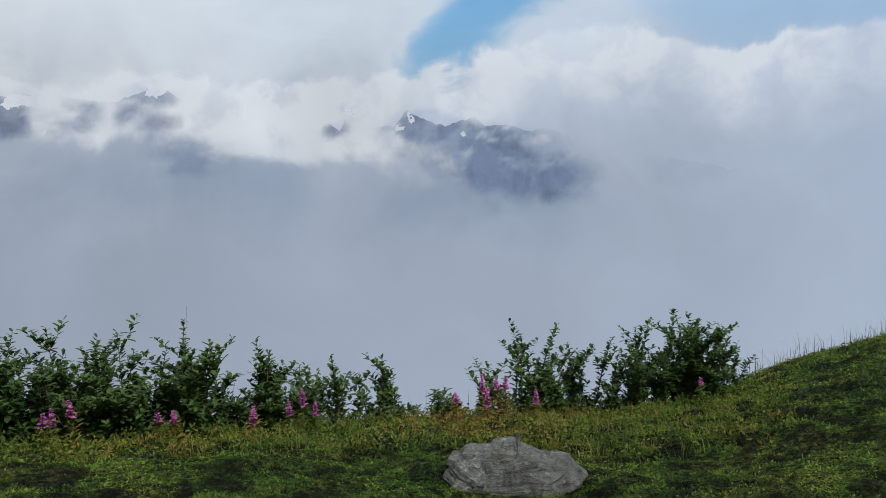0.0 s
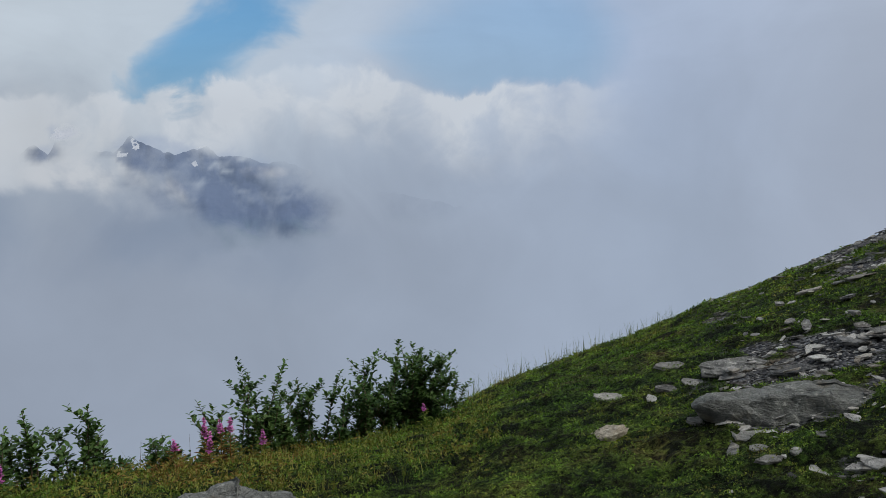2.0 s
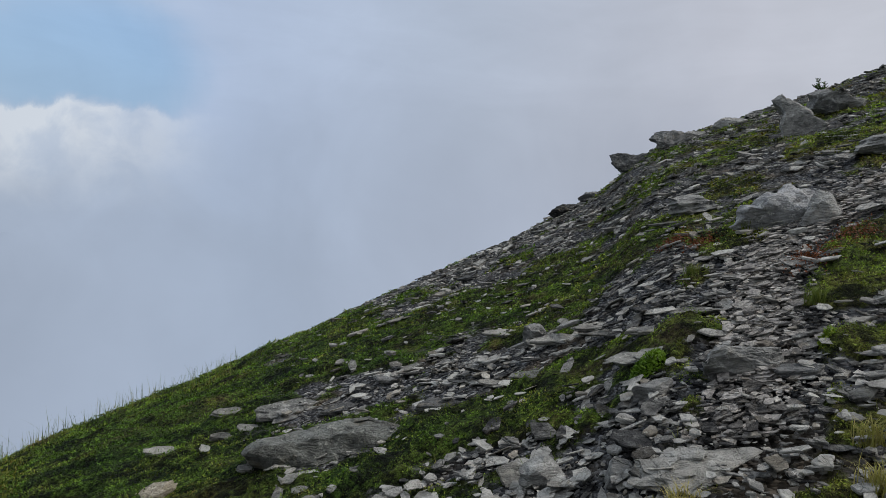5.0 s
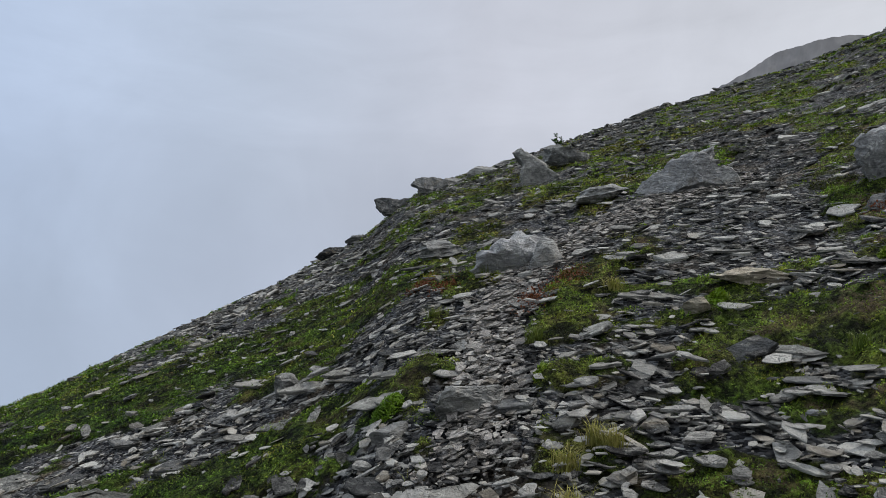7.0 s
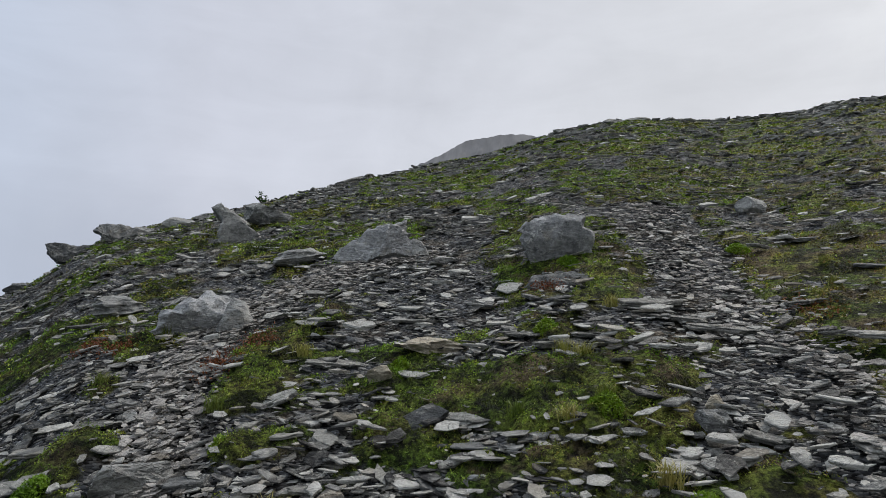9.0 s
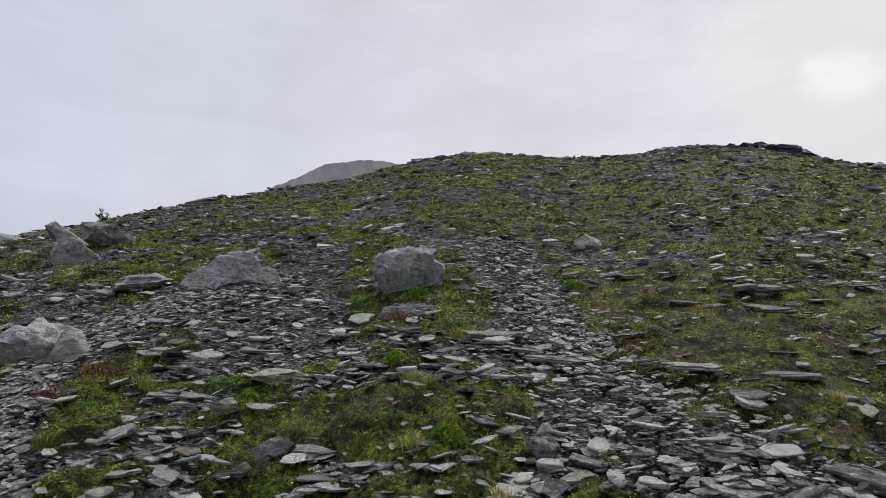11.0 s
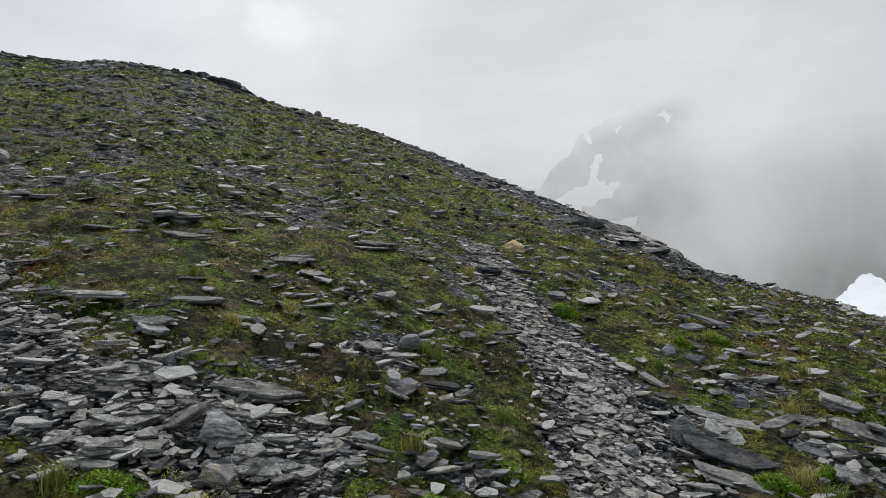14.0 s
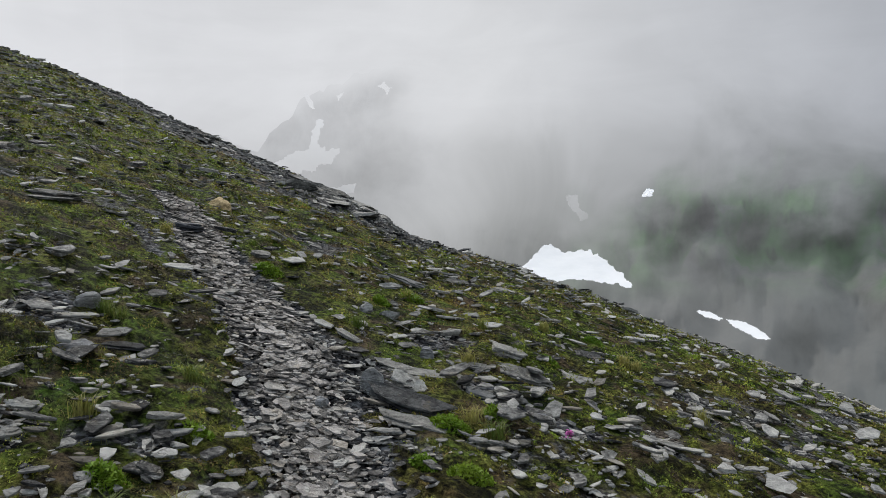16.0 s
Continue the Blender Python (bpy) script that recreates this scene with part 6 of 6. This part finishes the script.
def grass_tuft(x, y, seed):
    """A tuft of thin grass: arching blades from one foot, green below and straw-coloured among them."""
    g = np.random.default_rng(seed)
    n = 130
    a, tall = g.uniform(0, 2 * math.pi, n), g.uniform(0.05, 0.13, n)
    foot = np.stack([g.normal(0, 0.022, n), g.normal(0, 0.022, n), 0 * a], -1)
    out = tall * g.uniform(0.2, 1.0, n)
    way = np.stack([np.cos(a), np.sin(a), 0 * a], -1)
    side = np.stack([-np.sin(a), np.cos(a), 0 * a], -1) * 0.0018
    rise = np.array([0, 0, 1.0])
    mid, tip = foot + way * (out * 0.35)[:, None] + rise * (tall * 0.65)[:, None], foot + way * out[:, None] + rise * (tall * 0.85)[:, None]
    v = np.stack([foot - side, foot + side, mid - side * 0.8, mid + side * 0.8, tip], 1)
    f = (np.array([[0, 1, 3], [0, 3, 2], [2, 3, 4]])[None] + (np.arange(n) * 5)[:, None, None]).reshape(-1, 3)
    ob = new("grass_tuft", mesh_of("grass_tuft", v.reshape(-1, 3), f, STRAW if seed % 2 else BLADES))
    ob.location = (x, y, float(height(x, y)) + 0.01)
    return tagged(ob, "small tuft of straw-coloured grass among slate chips" if seed % 2 else "small tuft of green grass among slate chips", "grass", "grass tufts")


def herb_clump(x, y, reach, seed):
    """A low clump of feathery dark green leaves."""
    g = np.random.default_rng(seed)
    n = int(900 * reach / 0.1)
    q, a = np.sqrt(g.uniform(size=n)) * reach, g.uniform(0, 2 * math.pi, n)
    px, py = x + q * np.cos(a), y + q * np.sin(a) * 0.7
    pz = height(px, py) + 0.02 + 0.07 * (1 - (q / reach) ** 2) * g.uniform(0.3, 1, n)
    ob = sprigs("herb_clump", px, py, pz, g.uniform(0.010, 0.024, n), g, CLUMP, "low clump of feathery bright green leaves")
    del ob["kind"]
    return tagged(ob, category="plant", group="herb clumps")


def tufts():
    x, y, r, g = scatter(400, 62, 192, 2.5, 7.0, 381, 1.0)
    v = verdure(x, y)
    good = np.nonzero((v > 0.42) & (trails(x, y) < 0.3))[0]
    for k, i in enumerate(good[:56]):
        grass_tuft(float(x[i]), float(y[i]), 600 + k)
    for k, i in enumerate(good[60:84]):
        herb_clump(float(x[i]), float(y[i]), float(g.uniform(0.06, 0.15)), 700 + k)


tufts()


# ---- bushes along the brow ----
def tube(points, radii, sides=5):
    """A tapering stem through the points."""
    v, f = [], []
    for i, (p, r) in enumerate(zip(points, radii)):
        for s in range(sides):
            a = 2 * math.pi * s / sides
            v.append((p[0] + r * math.cos(a), p[1] + r * math.sin(a), p[2]))
    for i in range(len(points) - 1):
        for s in range(sides):
            a, b = i * sides + s, i * sides + (s + 1) % sides
            f.append((a, b, b + sides, a + sides))
    return v, f


LEAF = np.array([[0, 0, 0], [0.32, -0.24, 0.05], [0.72, -0.25, 0.03], [1, 0, -0.06], [0.72, 0.25, 0.03], [0.32, 0.24, 0.05]])
LEAF_FACES = np.array([[0, 1, 2], [0, 2, 3], [0, 3, 4], [0, 4, 5]])


def leaf_mesh(name, places, angles, pitch, size, mat, shape=LEAF):
    n = len(places)
    m = rot_matrices(np.zeros(n), -np.asarray(pitch), np.asarray(angles))
    v = np.einsum("nij,kj->nki", m, shape) * np.asarray(size)[:, None, None] + np.asarray(places)[:, None, :]
    f = (LEAF_FACES[None] + (np.arange(n) * len(shape))[:, None, None]).reshape(-1, 3)
    return mesh_of(name, v.reshape(-1, 3), f, mat)


def bush(az, r, top, spread, seed, stems=9, bare=0):
    """A young willow: several stems from one foot, side twigs and alternate leaves up to the tips."""
    g = np.random.default_rng(seed)
    x, y = HUB[0] + r * math.sin(radians(az)), HUB[1] + r * math.cos(radians(az))
    z = float(height(x, y)) - 0.03
    tall = EYE_Z + r * math.tan(radians(top)) - z
    base = tagged(new("willow_bush"), "leafy dark green willow bush on the brow of the slope" if az < 60 else "sparse little willow on the rocky skyline", "bush", "bushes along the brow" if az < 60 else "")
    base.location = (x, y, z)
    V, F, P, A, T, S = [], [], [], [], [], []

    def stem(start, direction, length, thick, leafy):
        k = 5
        pts, d = [np.array(start, float)], np.array(direction, float)
        for i in range(k):
            d = d + g.normal(0, 0.07, 3) + np.array([0, 0, 0.05])
            d /= np.linalg.norm(d)
            pts.append(pts[-1] + d * length / k)
        v, f = tube(pts, np.linspace(thick, thick * 0.25, k + 1), 4 if thick > 0.006 else 3)
        n0 = len(V)
        V.extend(v)
        F.extend([tuple(i + n0 for i in q) for q in f])
        if leafy:
            count = int(length / 0.0145)
            for j in range(count):
                u = 0.04 + 0.96 * j / max(count - 1, 1)
                i = min(int(u * k), k - 1)
                P.append(pts[i] + (pts[i + 1] - pts[i]) * (u * k - i))
                A.append(j * 2.4 + g.normal(0, 0.5))
                T.append(g.normal(0.45, 0.35))
                S.append(g.uniform(0.05, 0.082) * (1.0 - 0.35 * max(u - 0.8, 0) / 0.2))
        return pts

    for s in range(stems):
        a, out = g.uniform(0, 2 * math.pi), g.uniform(0.1, 1.0)
        length = tall * (1.0 if s == 0 else g.uniform(0.45, 0.9))
        lean = 1.75 * spread / tall * out * (0.3 if s == 0 else 1)
        pts = stem((0.10 * math.cos(a) * out, 0.10 * math.sin(a) * out, 0), (lean * math.cos(a), lean * math.sin(a), 1), length, 0.009, True)
        for _ in range(8):
            i = int(g.integers(0, 5))
            b = g.uniform(0, 2 * math.pi)
            stem(pts[i], (0.9 * math.cos(b), 0.9 * math.sin(b), 0.7), length * g.uniform(0.2, 0.42), 0.004, True)
    for _ in range(bare):
        a = g.uniform(0, 2 * math.pi)
        stem((0, 0, 0), (0.25 * math.cos(a), 0.25 * math.sin(a), 1), tall * g.uniform(0.85, 1.12), 0.004, False)
    part("trunk", mesh_of("trunk", V, F, BARK, True), base)
    part("crown", leaf_mesh("crown", P, A, T, S, WILLOW), base)
    return base


BUSHES = [(-33.5, 6.2, -9.0, 0.40, 10, 0), (-31.5, 6.1, -9.4, 0.38, 9, 0), (-29.2, 6.0, -9.2, 0.40, 10, 0), (-28.0, 6.4, -10.6, 0.4, 9, 1), (-25.2, 6.1, -10.1, 0.40, 10, 0), (-26.6, 6.8, -11.5, 0.4, 9, 0),
          (-21.0, 6.1, -9.5, 0.42, 12, 1), (-23.0, 6.2, -11.5, 0.38, 9, 0), (-18.4, 6.2, -13.2, 0.36, 8, 2), (-14.6, 6.3, -11.6, 0.38, 10, 0), (-13.0, 6.4, -13.2, 0.3, 7, 0), (-16.5, 6.5, -13.6, 0.35, 8, 0)]
BUSHES += [(-9.3, 6.5, -12.8, 0.22, 5, 0), (-6.7, 6.6, -13.5, 0.22, 4, 0), (-5.2, 6.7, -15.8, 0.2, 4, 0), (-1.4, 6.7, -15.9, 0.30, 6, 3), (0.9, 6.8, -16.2, 0.28, 5, 2), (4.9, 7.1, -11.8, 0.30, 7, 0), (6.7, 7.2, -12.4, 0.32, 7, 0),
          (9.8, 7.4, -12.3, 0.22, 5, 0), (11.8, 7.5, -13.5, 0.36, 9, 1), (14.0, 7.7, -11.9, 0.40, 10, 0), (16.2, 7.9, -10.0, 0.42, 12, 0), (18.2, 7.9, -10.3, 0.40, 11, 0), (19.6, 8.1, -12.2, 0.28, 7, 0), (17.2, 8.3, -12.0, 0.45, 9, 0)]
BUSHES += [(-32.6, 5.9, -11.0, 0.5, 9, 0), (-27.2, 5.9, -11.8, 0.5, 9, 0), (-24.0, 5.9, -12.4, 0.5, 8, 0), (-19.6, 6.0, -12.6, 0.45, 8, 0), (-11.4, 6.3, -14.6, 0.3, 5, 0), (-3.0, 6.6, -16.4, 0.25, 4, 1), (2.6, 6.9, -15.0, 0.25, 4, 0), (8.2, 7.3, -13.8, 0.3, 6, 0)]
BUSHES.append((81.2, 20.5, 12.45, 0.4, 4, 0))
for k, (az, r, top, spread, stems, bare) in enumerate(BUSHES):
    bush(az, r, top, spread, 400 + k, stems, bare)


def fireweed(az, r, top, seed, size=1.0, tall=0):
    """A fireweed: a reddish stalk, narrow leaves all round it, and a spike of magenta flowers."""
    g = np.random.default_rng(seed)
    x, y = HUB[0] + r * math.sin(radians(az)), HUB[1] + r * math.cos(radians(az))
    z = float(height(x, y)) - 0.02
    tall = tall or max(0.3, EYE_Z + r * math.tan(radians(top)) - z + 0.06)
    base = tagged(new("fireweed"), "tall fireweed with a spike of magenta flowers", "flower", "fireweed along the brow")
    base.location = (x, y, z)
    lean = g.normal(0, 0.05, 2)
    pts = [np.array([lean[0] * tall * u * u, lean[1] * tall * u * u, tall * u]) for u in np.linspace(0, 1, 8)]
    v, f = tube(pts, np.linspace(0.006, 0.002, 8))
    part("stalk", mesh_of("stalk", v, f, HERB, True), base)

    def at(u):
        return np.array([lean[0] * tall * u * u, lean[1] * tall * u * u, tall * u])

    n = 46
    u = np.linspace(0.12, 0.78, n)
    part("foliage", leaf_mesh("foliage", [at(q) for q in u], np.arange(n) * 2.4, g.normal(0.3, 0.2, n), g.uniform(0.06, 0.11, n) * (1.1 - 0.6 * u) * min(1, tall / 0.3), HERB, LEAF * np.array([1, 0.45, 1])), base)
    n = int(70 * size)
    first = 1 - 0.125 * size / tall
    u = np.linspace(first, 1.0, n)
    part("flower_spike", leaf_mesh("flower_spike", [at(q) for q in u], np.arange(n) * 2.4 + g.normal(0, 0.3, n), g.normal(0.2, 0.4, n), np.linspace(0.036, 0.014, n) * g.uniform(0.8, 1.3, n), PINK, LEAF * np.array([1, 1.6, 1])), base, "magenta flower spike")


FIREWEED = [(-29.5, 5.6, -15.0, 1.0), (-28.2, 5.6, -14.7, 1.0), (-30.0, 5.5, -15.6, 0.7), (-22.7, 5.5, -16.8, 0.7), (-21.7, 5.5, -17.0, 0.8), (-16.2, 5.5, -17.5, 1.1), (-12.4, 5.7, -16.0, 1.0), (-13.4, 5.7, -16.9, 0.9), (-11.6, 5.7, -17.0, 0.8),
            (1.7, 6.2, -15.8, 1.2), (2.0, 6.1, -16.8, 1.2), (2.9, 6.3, -16.0, 0.8), (3.5, 6.3, -15.9, 0.9), (5.9, 6.4, -17.0, 1.0), (18.5, 7.4, -16.0, 0.6), (-0.4, 6.0, -19.0, 0.7)]
for k, (az, r, top, size) in enumerate(FIREWEED):
    fireweed(az, r, top, 500 + k, size)
fireweed(182.3, 4.15, -10.6, 530, 0.28, 0.12)
